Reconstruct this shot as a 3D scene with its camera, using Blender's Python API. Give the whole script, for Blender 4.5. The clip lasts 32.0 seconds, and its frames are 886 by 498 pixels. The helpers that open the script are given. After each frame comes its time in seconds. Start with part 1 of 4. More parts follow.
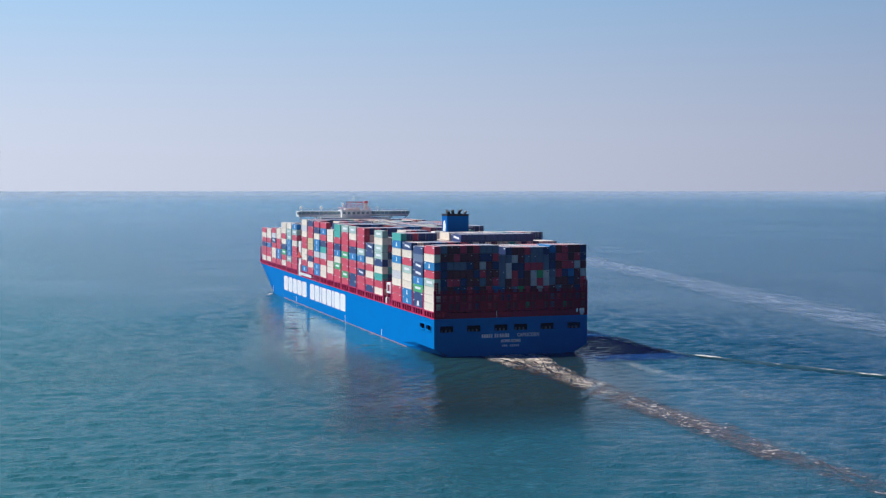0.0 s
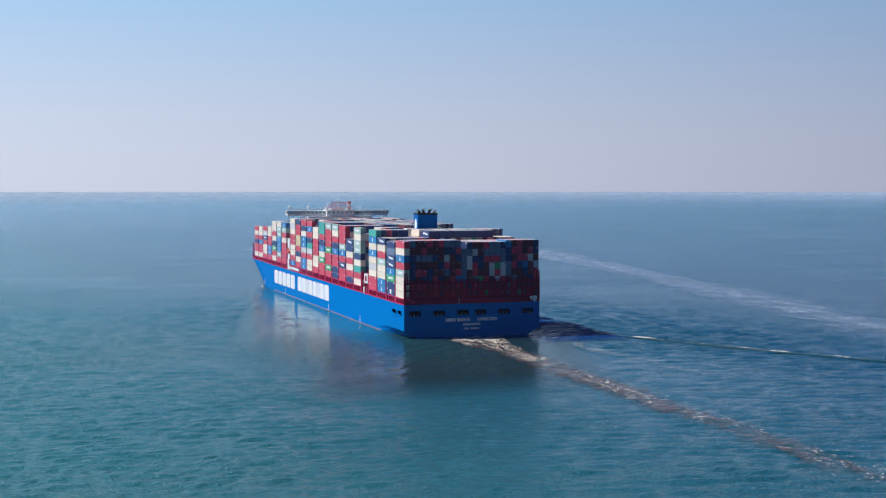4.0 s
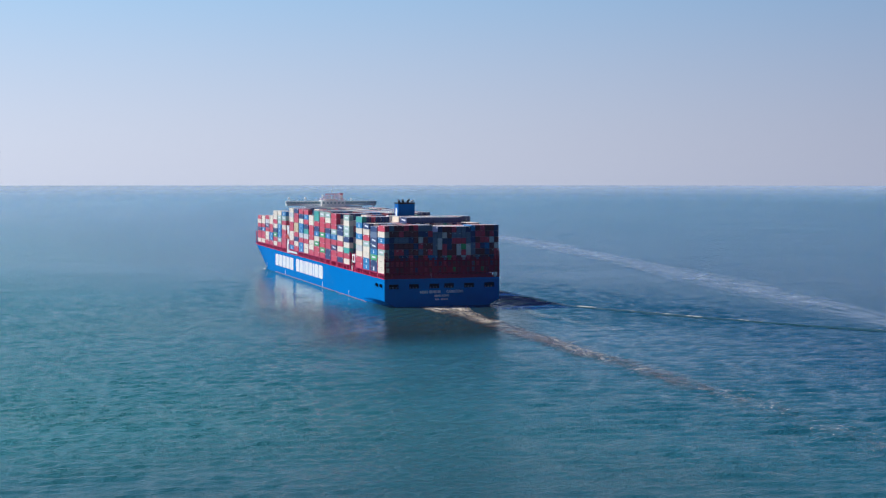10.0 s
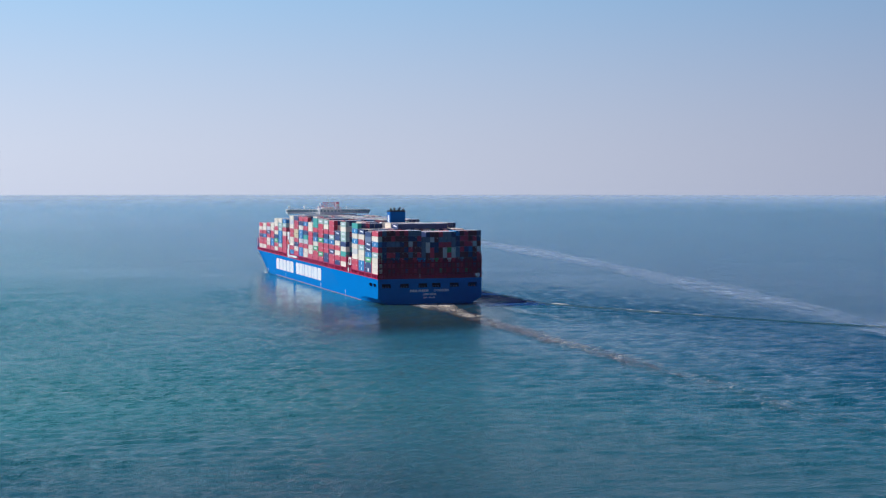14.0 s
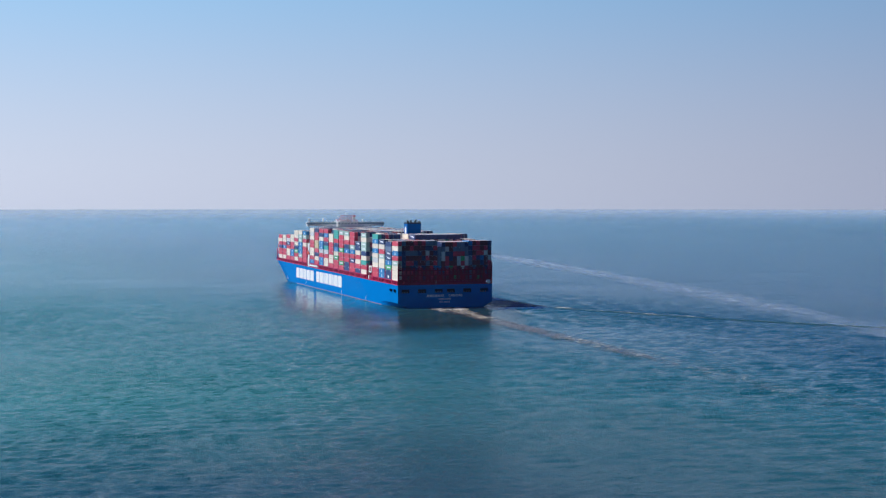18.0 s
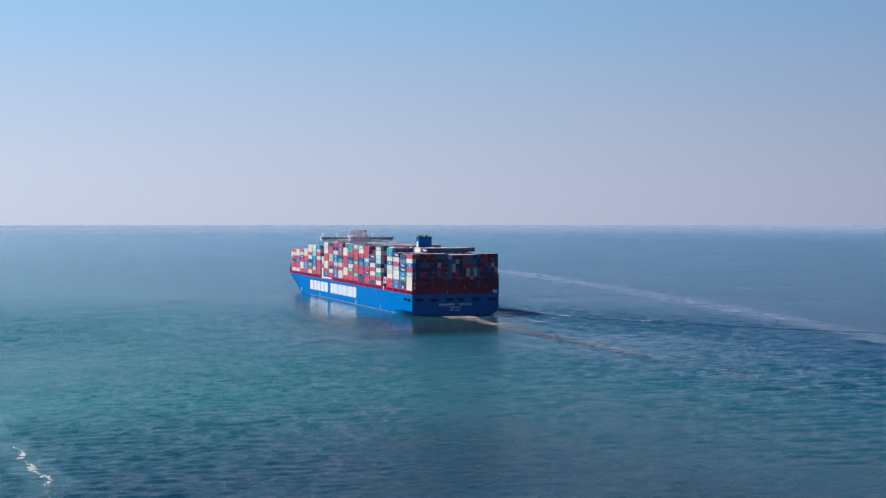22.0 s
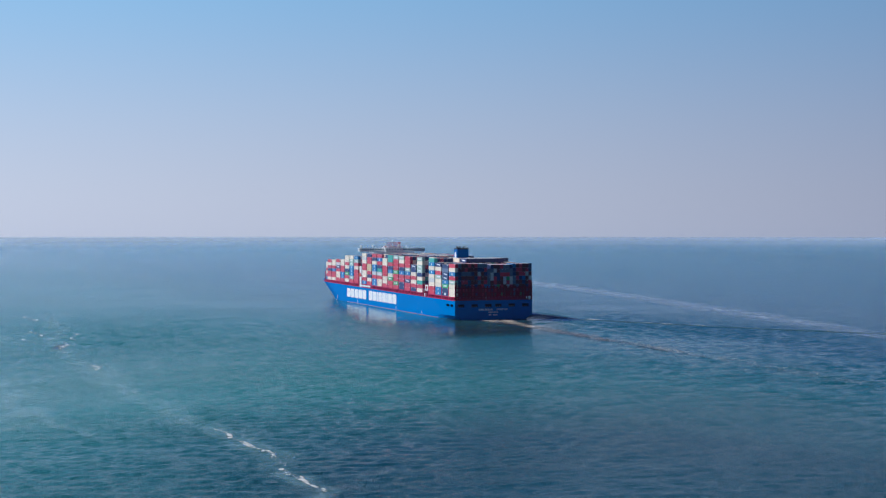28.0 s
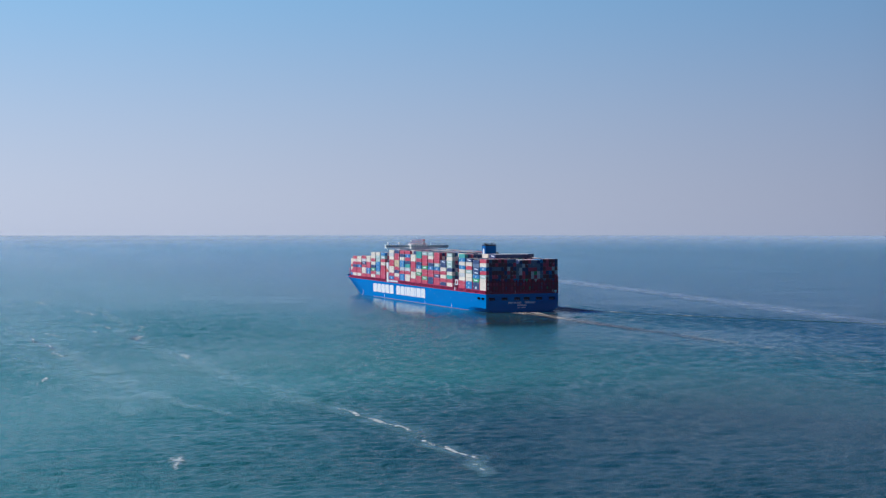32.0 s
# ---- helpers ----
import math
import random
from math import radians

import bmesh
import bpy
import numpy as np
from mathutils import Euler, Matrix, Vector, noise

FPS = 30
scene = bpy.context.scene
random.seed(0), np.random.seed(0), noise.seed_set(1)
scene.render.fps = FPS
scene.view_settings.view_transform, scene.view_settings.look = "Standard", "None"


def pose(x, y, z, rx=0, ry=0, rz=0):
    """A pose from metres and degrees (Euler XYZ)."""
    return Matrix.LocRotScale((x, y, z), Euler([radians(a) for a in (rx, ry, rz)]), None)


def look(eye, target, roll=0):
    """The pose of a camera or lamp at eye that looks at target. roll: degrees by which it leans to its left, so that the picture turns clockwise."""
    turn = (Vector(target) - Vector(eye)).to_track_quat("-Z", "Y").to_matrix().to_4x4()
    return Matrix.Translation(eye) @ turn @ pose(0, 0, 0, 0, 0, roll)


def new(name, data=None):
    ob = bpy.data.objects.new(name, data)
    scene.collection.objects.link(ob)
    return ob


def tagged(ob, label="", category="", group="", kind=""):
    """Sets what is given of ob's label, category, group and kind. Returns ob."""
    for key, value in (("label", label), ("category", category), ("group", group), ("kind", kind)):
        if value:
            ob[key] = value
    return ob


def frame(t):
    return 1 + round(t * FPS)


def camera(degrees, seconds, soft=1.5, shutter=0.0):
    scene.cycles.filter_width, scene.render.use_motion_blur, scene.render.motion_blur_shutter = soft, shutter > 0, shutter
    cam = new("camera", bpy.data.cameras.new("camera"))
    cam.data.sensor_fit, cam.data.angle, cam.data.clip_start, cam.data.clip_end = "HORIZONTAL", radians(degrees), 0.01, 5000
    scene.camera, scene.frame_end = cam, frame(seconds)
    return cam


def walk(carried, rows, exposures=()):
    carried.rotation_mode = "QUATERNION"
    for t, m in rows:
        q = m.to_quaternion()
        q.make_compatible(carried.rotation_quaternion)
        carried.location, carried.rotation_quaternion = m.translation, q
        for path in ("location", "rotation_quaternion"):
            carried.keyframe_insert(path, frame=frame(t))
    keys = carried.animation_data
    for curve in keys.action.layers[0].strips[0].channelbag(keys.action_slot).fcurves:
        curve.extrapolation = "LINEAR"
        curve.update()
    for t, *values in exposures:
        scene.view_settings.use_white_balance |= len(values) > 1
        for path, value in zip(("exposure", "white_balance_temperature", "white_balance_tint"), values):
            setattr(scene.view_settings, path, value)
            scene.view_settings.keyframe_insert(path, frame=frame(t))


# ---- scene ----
LENS = 36.17          # degrees across the picture
SHIP_SPEED = 4.4      # metres a second, straight along +y
FLOAT = 1.2           # height of the ship's own zero above the sea


def aim(x, y, z, yaw, pitch):
    """A level camera that looks yaw degrees clockwise from +y and pitch degrees up."""
    return pose(x, y, z, 90 + pitch, 0, -yaw)


cam = camera(LENS, 32.0, soft=1.25)
walk(cam, [
    (0, aim(-173.55, -453.97, 61.48, 17.991, -2.735)),
    (1, aim(-176.12, -466.61, 61.78, 18.090, -2.698)),
    (2, aim(-178.73, -479.21, 62.03, 18.170, -2.692)),
    (3, aim(-181.43, -491.77, 62.18, 18.204, -2.702)),
    (6, aim(-191.04, -528.73, 62.50, 18.166, -2.756)),
    (7, aim(-194.33, -541.52, 62.39, 18.092, -2.776)),
    (8, aim(-197.66, -554.47, 62.39, 18.015, -2.791)),
    (9, aim(-201.14, -567.62, 62.42, 18.054, -2.919)),
    (10, aim(-205.08, -580.88, 62.32, 18.180, -2.983)),
    (11, aim(-209.46, -594.18, 62.24, 18.286, -2.844)),
    (12, aim(-214.34, -607.34, 62.27, 18.402, -2.691)),
    (13, aim(-219.77, -620.23, 62.40, 18.513, -2.615)),
    (14, aim(-225.84, -632.71, 62.65, 18.548, -2.582)),
    (17, aim(-250.90, -665.81, 62.10, 18.773, -2.163)),
    (18, aim(-259.65, -676.50, 62.03, 18.851, -1.953)),
    (19, aim(-268.48, -687.08, 62.05, 18.952, -1.738)),
    (20, aim(-277.39, -697.45, 62.24, 19.117, -1.555)),
    (21, aim(-286.53, -707.49, 62.26, 19.283, -1.392)),
    (22, aim(-296.07, -717.03, 62.07, 19.441, -1.281)),
    (23, aim(-306.05, -726.00, 61.85, 19.553, -1.118)),
    (24, aim(-316.52, -734.32, 61.86, 19.643, -1.018)),
    (25, aim(-327.43, -742.07, 61.98, 19.711, -0.931)),
    (28, aim(-364.58, -759.71, 63.23, 20.282, -0.800)),
    (29, aim(-377.47, -765.07, 63.02, 20.518, -0.728)),
    (30, aim(-390.48, -770.35, 62.80, 20.699, -0.661)),
    (31, aim(-403.61, -775.57, 62.45, 20.888, -0.693)),
    (32, aim(-416.81, -780.75, 61.90, 20.978, -0.837)),
], exposures=[(0.0, 0.02, 6520, 9.6), (12.0, 0.04, 6500, 9.6), (18.0, 0.0, 6420, 9.5), (24.0, -0.07, 6350, 9.5), (32.0, -0.18, 6200, 8.8)])

# ---- light ----
SUN_AZ, SUN_EL = -66.0, 50.0
GLOW_AZ = -55.0      # where the haze is brightest
sun_to = Vector((math.sin(radians(SUN_AZ)) * math.cos(radians(SUN_EL)),
                 math.cos(radians(SUN_AZ)) * math.cos(radians(SUN_EL)), math.sin(radians(SUN_EL))))
world = bpy.data.worlds.new("sky")
scene.world = world
world.use_nodes = True
wn, wl = world.node_tree.nodes, world.node_tree.links
wn.clear()
w_out = wn.new("ShaderNodeOutputWorld")
w_bg = wn.new("ShaderNodeBackground")
w_sky = wn.new("ShaderNodeTexSky")
w_sky.sky_type = "NISHITA"
w_sky.sun_disc = False
w_sky.sun_elevation, w_sky.sun_rotation = radians(SUN_EL), radians(SUN_AZ % 360)
w_sky.altitude, w_sky.air_density, w_sky.dust_density, w_sky.ozone_density = 60, 1.0, 1.0, 3.0
w_co = wn.new("ShaderNodeTexCoord")
w_sep = wn.new("ShaderNodeSeparateXYZ")
w_max = wn.new("ShaderNodeMath")
w_max.operation = "MAXIMUM"
w_max.inputs[1].default_value = 0.004
w_com = wn.new("ShaderNodeCombineXYZ")
wl.new(w_co.outputs["Generated"], w_sep.inputs[0])
wl.new(w_sep.outputs["X"], w_com.inputs["X"])
wl.new(w_sep.outputs["Y"], w_com.inputs["Y"])
wl.new(w_sep.outputs["Z"], w_max.inputs[0])
wl.new(w_max.outputs[0], w_com.inputs["Z"])
wl.new(w_com.outputs[0], w_sky.inputs["Vector"])
# a bright lavender haze low over the sea, stronger towards the sun, thinning out upwards
w_low = wn.new("ShaderNodeMapRange")
w_low.interpolation_type = "SMOOTHSTEP"
w_low.inputs["From Max"].default_value = 0.21
wl.new(w_max.outputs[0], w_low.inputs["Value"])
w_haze = wn.new("ShaderNodeMix")
w_haze.data_type = "RGBA"
w_haze.clamp_factor = True
w_haze.inputs["A"].default_value = (4.22, 4.58, 5.85, 1)
w_haze.inputs["B"].default_value = (2.0, 3.95, 6.5, 1)
wl.new(w_low.outputs["Result"], w_haze.inputs["Factor"])
w_dot = wn.new("ShaderNodeVectorMath")
w_dot.operation = "DOT_PRODUCT"
w_dot.inputs[1].default_value = (math.sin(radians(GLOW_AZ)), math.cos(radians(GLOW_AZ)), 0)
wl.new(w_com.outputs[0], w_dot.inputs[0])
w_glow = wn.new("ShaderNodeMapRange")
for key, v in (("From Min", -1.0), ("From Max", 1.0)):
    w_glow.inputs[key].default_value = v
wl.new(w_dot.outputs["Value"], w_glow.inputs["Value"])
w_warm = wn.new("ShaderNodeMix")
w_warm.data_type = "RGBA"
w_warm.inputs["A"].default_value = (0.05, 0.075, 0.25, 1)
w_warm.inputs["B"].default_value = (1.86, 1.85, 1.70, 1)
wl.new(w_glow.outputs["Result"], w_warm.inputs["Factor"])
w_far = wn.new("ShaderNodeMapRange")      # the haze dims away from the sun
for key, v in (("From Min", -0.7), ("From Max", -0.05), ("To Min", 0.3)):
    w_far.inputs[key].default_value = v
wl.new(w_dot.outputs["Value"], w_far.inputs["Value"])
w_fall = wn.new("ShaderNodeVectorMath")
w_fall.operation = "SCALE"
wl.new(w_haze.outputs["Result"], w_fall.inputs[0])
wl.new(w_far.outputs["Result"], w_fall.inputs["Scale"])
w_lit = wn.new("ShaderNodeVectorMath")
w_lit.operation = "MULTIPLY"
wl.new(w_fall.outputs[0], w_lit.inputs[0])
wl.new(w_warm.outputs["Result"], w_lit.inputs[1])
w_thin = wn.new("ShaderNodeMapRange")
w_thin.interpolation_type = "SMOOTHSTEP"
for key, v in (("From Min", 0.18), ("From Max", 0.38)):
    w_thin.inputs[key].default_value = v
wl.new(w_max.outputs[0], w_thin.inputs["Value"])
w_mix = wn.new("ShaderNodeMix")
w_mix.data_type = "RGBA"
wl.new(w_thin.outputs["Result"], w_mix.inputs["Factor"])
wl.new(w_lit.outputs[0], w_mix.inputs["A"])
w_high = wn.new("ShaderNodeVectorMath")
w_high.operation = "MULTIPLY"
w_high.inputs[1].default_value = (0.055, 0.31, 1.0)
wl.new(w_sky.outputs[0], w_high.inputs[0])
# overhead too the sky is brighter on the sun's side
w_side = wn.new("ShaderNodeMapRange")
for key, v in (("From Min", -0.2), ("From Max", 0.8), ("To Min", 0.12), ("To Max", 1.1)):
    w_side.inputs[key].default_value = v
wl.new(w_dot.outputs["Value"], w_side.inputs["Value"])
w_over = wn.new("ShaderNodeVectorMath")
w_over.operation = "SCALE"
wl.new(w_high.outputs[0], w_over.inputs[0])
wl.new(w_side.outputs["Result"], w_over.inputs["Scale"])
wl.new(w_over.outputs[0], w_mix.inputs["B"])
wl.new(w_mix.outputs["Result"], w_bg.inputs["Color"])
w_bg.inputs["Strength"].default_value = 0.10
wl.new(w_bg.outputs[0], w_out.inputs[0])

sun = new("sun", bpy.data.lights.new("sun", "SUN"))
sun.data.energy, sun.data.angle, sun.data.color = 5.0, radians(0.5), (1.0, 0.94, 0.86)
sun.matrix_world = look(sun_to * 900, (0, 0, 0))

# ---- materials ----
def material(name):
    m = bpy.data.materials.new(name)
    m.use_nodes = True
    n, l = m.node_tree.nodes, m.node_tree.links
    return m, n, l, n["Principled BSDF"]


def math_node(n, l, op, a, b=None, c=None):
    q = n.new("ShaderNodeMath")
    q.operation = op
    for k, v in enumerate((a, b, c)):
        if v is None:
            continue
        if isinstance(v, (int, float)):
            q.inputs[k].default_value = v
        else:
            l.new(v, q.inputs[k])
    return q.outputs[0]


def noise_node(n, l, scale, detail=4.0, rough=0.55, vector=None):
    q = n.new("ShaderNodeTexNoise")
    q.inputs["Scale"].default_value, q.inputs["Detail"].default_value = scale, detail
    q.inputs["Roughness"].default_value = rough
    if vector is not None:
        l.new(vector, q.inputs["Vector"])
    return q.outputs["Fac"]


def stretched(n, l, source, sx, sy, sz, turn=0.0):
    q = n.new("ShaderNodeMapping")
    q.inputs["Scale"].default_value = (sx, sy, sz)
    q.inputs["Rotation"].default_value = (0, 0, radians(turn))
    l.new(source, q.inputs["Vector"])
    return q.outputs[0]


def mixed(n, l, fac, a, b):
    q = n.new("ShaderNodeMix")
    q.data_type = "RGBA"
    if isinstance(fac, (int, float)):
        q.inputs["Factor"].default_value = fac
    else:
        l.new(fac, q.inputs["Factor"])
    for key, v in (("A", a), ("B", b)):
        if isinstance(v, tuple):
            q.inputs[key].default_value = (*v, 1)
        else:
            l.new(v, q.inputs[key])
    return q.outputs["Result"]


def spread(n, l, value, lo, hi, a=0.0, b=1.0):
    q = n.new("ShaderNodeMapRange")
    l.new(value, q.inputs["Value"])
    for key, v in (("From Min", lo), ("From Max", hi), ("To Min", a), ("To Max", b)):
        q.inputs[key].default_value = v
    return q.outputs["Result"]


def paint(name, colour, rough=0.45, dirt=0.25, rust=0.0, metal=0.0, gloss=0.28):
    """Weathered ship's paint: broad fading, runs down the plates, some rust."""
    m, n, l, p = material(name)
    co = n.new("ShaderNodeTexCoord").outputs["Object"]
    broad = noise_node(n, l, 0.11, 3, 0.5, co)
    runs = noise_node(n, l, 1.0, 4, 0.6, stretched(n, l, co, 0.9, 0.9, 0.07))
    f = math_node(n, l, "MULTIPLY", math_node(n, l, "ADD", broad, runs), 0.5)
    f = spread(n, l, f, 0.36, 0.66, 0.0, dirt)
    dark = tuple(c * 0.55 + 0.004 for c in colour)
    col = mixed(n, l, f, colour, dark)
    if rust:
        r = spread(n, l, noise_node(n, l, 0.8, 6, 0.7, stretched(n, l, co, 1, 1, 0.25)), 0.62, 0.72, 0.0, rust)
        col = mixed(n, l, r, col, (0.20, 0.07, 0.03))
    l.new(col, p.inputs["Base Color"])
    p.inputs["Roughness"].default_value, p.inputs["Metallic"].default_value = rough, metal
    p.inputs["Specular IOR Level"].default_value = gloss
    b = n.new("ShaderNodeBump")
    b.inputs["Strength"].default_value, b.inputs["Distance"].default_value = 0.15, 0.03
    l.new(runs, b.inputs["Height"])
    l.new(b.outputs[0], p.inputs["Normal"])
    return m


def dusty_glint_roof(n, l, col):
    """Container roofs: bleached and dusty, with sun glint put into the pale tone."""
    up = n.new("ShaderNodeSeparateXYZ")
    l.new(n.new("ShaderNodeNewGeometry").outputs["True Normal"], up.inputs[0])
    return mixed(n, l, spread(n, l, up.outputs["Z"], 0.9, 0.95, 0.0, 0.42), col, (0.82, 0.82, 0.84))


def box_paint(name, colour, rough=0.5):
    """Corrugated steel of a freight container, with faded and scuffed paint; each one a little different."""
    m, n, l, p = material(name)
    geo = n.new("ShaderNodeTexCoord").outputs["Object"]
    rnd = n.new("ShaderNodeObjectInfo").outputs["Random"]
    grime = noise_node(n, l, 0.7, 5, 0.65, geo)
    f = spread(n, l, math_node(n, l, "ADD", grime, math_node(n, l, "MULTIPLY", rnd, 0.35)), 0.45, 1.0, 0.0, 0.55)
    col = mixed(n, l, f, colour, tuple(0.65 * c + 0.016 for c in colour))
    l.new(dusty_glint_roof(n, l, col), p.inputs["Base Color"])
    p.inputs["Roughness"].default_value = rough
    wave = n.new("ShaderNodeTexWave")
    wave.wave_type, wave.bands_direction = "BANDS", "DIAGONAL"
    wave.inputs["Scale"].default_value = 0.9
    l.new(geo, wave.inputs["Vector"])
    b = n.new("ShaderNodeBump")
    b.inputs["Strength"].default_value, b.inputs["Distance"].default_value = 0.25, 0.04
    l.new(wave.outputs["Fac"], b.inputs["Height"])
    l.new(b.outputs[0], p.inputs["Normal"])
    return m


BOX_COLOURS = {
    "R": ("red", (0.64, 0.062, 0.105)), "W": ("cream", (0.89, 0.79, 0.65)), "B": ("bright blue", (0.01, 0.22, 0.52)),
    "N": ("navy", (0.025, 0.055, 0.17)), "G": ("pale green", (0.42, 0.58, 0.52)), "T": ("turquoise", (0.06, 0.42, 0.36)),
    "g": ("green", (0.06, 0.42, 0.16)), "P": ("pale grey", (0.66, 0.66, 0.67)), "L": ("slate blue", (0.15, 0.21, 0.32)),
    "Y": ("beige", (0.68, 0.56, 0.34)), "D": ("maroon", (0.17, 0.03, 0.035)),
}
BOX_MATS = {k: box_paint("container_" + v[0].replace(" ", "_"), v[1]) for k, v in BOX_COLOURS.items()}
MARK_WHITE = paint("container_marking", (0.82, 0.83, 0.84), 0.5, 0.1)
MARK_DARK = paint("container_marking_dark", (0.03, 0.07, 0.2), 0.5, 0.1)


def mixed_boxes(name, seq):
    m, n, l, p = material(name)
    rnd = n.new("ShaderNodeNewGeometry").outputs["Random Per Island"]
    ramp = n.new("ShaderNodeValToRGB")
    ramp.color_ramp.interpolation = "CONSTANT"
    e = ramp.color_ramp.elements
    e[0].color = (*BOX_COLOURS[seq[0]][1], 1)
    e[1].position, e[1].color = 1 / len(seq), (*BOX_COLOURS[seq[1]][1], 1)
    for k in range(2, len(seq)):
        e.new(k / len(seq)).color = (*BOX_COLOURS[seq[k]][1], 1)
    l.new(rnd, ramp.inputs[0])
    co = n.new("ShaderNodeTexCoord").outputs["Object"]
    f = spread(n, l, noise_node(n, l, 0.8, 5, 0.65, co), 0.4, 0.7, 0.0, 0.35)
    l.new(dusty_glint_roof(n, l, mixed(n, l, f, ramp.outputs[0], (0.07, 0.07, 0.09))), p.inputs["Base Color"])
    p.inputs["Roughness"].default_value = 0.5
    return m


MIXED_BOXES = mixed_boxes("container_mixed", "NNRWNBNPNRDNWNRLNBPRNWTNDN")
RED_BOXES = mixed_boxes("container_mostly_red", "DRDDNRDDRDLDRDNDRDgDRDND")
HULL_BLUE = paint("hull_blue", (0.0005, 0.188, 0.54), 0.7, 0.18, 0.02, gloss=0.0)
# lashing red again, darker: the stern's shade put into the colour
SHADED_RED = paint("shaded_red", (0.30, 0.012, 0.034), 0.6, 0.3, 0.1)
FUNNEL_BLUE = paint("funnel_blue", (0.0005, 0.125, 0.43), 0.6, 0.2, 0.03, gloss=0.05)
DECK_RED = paint("deck_red", (0.30, 0.015, 0.045), 0.55, 0.35, 0.1)
BRIDGE_RED = paint("lashing_red", (0.60, 0.028, 0.12), 0.5, 0.3, 0.1)
WHITE = paint("house_white", (0.86, 0.86, 0.85), 0.45, 0.1, 0.04)
GREY = paint("steel_grey", (0.30, 0.31, 0.33), 0.5, 0.3, 0.1)
BLACK = paint("soot_black", (0.02, 0.02, 0.022), 0.6, 0.2)
ORANGE = paint("lifeboat_orange", (0.75, 0.09, 0.05), 0.4, 0.15)
BOOT = paint("boot_top", (0.42, 0.22, 0.24), 0.6, 0.4, 0.2)
DARK = paint("dark_opening", (0.012, 0.012, 0.016), 0.8, 0.2)
MAST_RED = paint("mast_red", (0.70, 0.22, 0.25), 0.5, 0.2)
LETTER = paint("letter_white", (0.85, 0.86, 0.86), 0.45, 0.12)


def glass():
    m, n, l, p = material("window_glass")
    p.inputs["Base Color"].default_value = (0.22, 0.33, 0.36, 1)
    p.inputs["Roughness"].default_value, p.inputs["IOR"].default_value = 0.06, 1.5
    return m


GLASS = glass()


def waves(n, l, co, lift=1.0, far=None):
    """Wind ripples of three sizes, with calmer and rougher patches."""
    swell = noise_node(n, l, 0.045, 2, 0.5, stretched(n, l, co, 1.0, 1.35, 1.0, 18))
    chop = noise_node(n, l, 0.28, 3, 0.6, stretched(n, l, co, 1.0, 1.25, 1.0, 30))
    ripple = noise_node(n, l, 1.1, 3, 0.6, stretched(n, l, co, 0.8, 1.3, 1.0, 5))
    gust = spread(n, l, noise_node(n, l, 0.012, 3, 0.6, stretched(n, l, co, 0.6, 1.5, 1.0, -20)), 0.35, 0.65, 0.55, 1.25)
    h = math_node(n, l, "MULTIPLY_ADD", swell, 0.4, math_node(n, l, "MULTIPLY", chop, 0.8))
    h = math_node(n, l, "MULTIPLY_ADD", ripple, 0.5, h)
    h = math_node(n, l, "MULTIPLY", h, gust)
    if far:
        # where the sheet itself no longer carries the short waves
        away = n.new("ShaderNodeVectorMath")
        away.operation = "DISTANCE"
        l.new(co, away.inputs[0])
        away.inputs[1].default_value = (-130, -20, 0)
        h = math_node(n, l, "MULTIPLY", h, spread(n, l, away.outputs["Value"], 450, 1100, 1.0, far))
    b = n.new("ShaderNodeBump")
    b.inputs["Strength"].default_value, b.inputs["Distance"].default_value = 1.0, lift
    l.new(h, b.inputs["Height"])
    return b.outputs[0]


def track_calm(n, l, co):
    """0 along the ship's track, where the water lies calm, 1 on the open sea."""
    sep = n.new("ShaderNodeSeparateXYZ")
    l.new(co, sep.inputs[0])
    band = noise_node(n, l, 0.02, 3, 0.6, stretched(n, l, co, 1.0, 0.45, 1.0))
    off = math_node(n, l, "ABSOLUTE", math_node(n, l, "SUBTRACT", sep.outputs["X"], 25.0))
    off = math_node(n, l, "MULTIPLY_ADD", band, 90.0, off)
    return math_node(n, l, "MAXIMUM", spread(n, l, off, 60, 170), spread(n, l, sep.outputs["Y"], 150, 400))


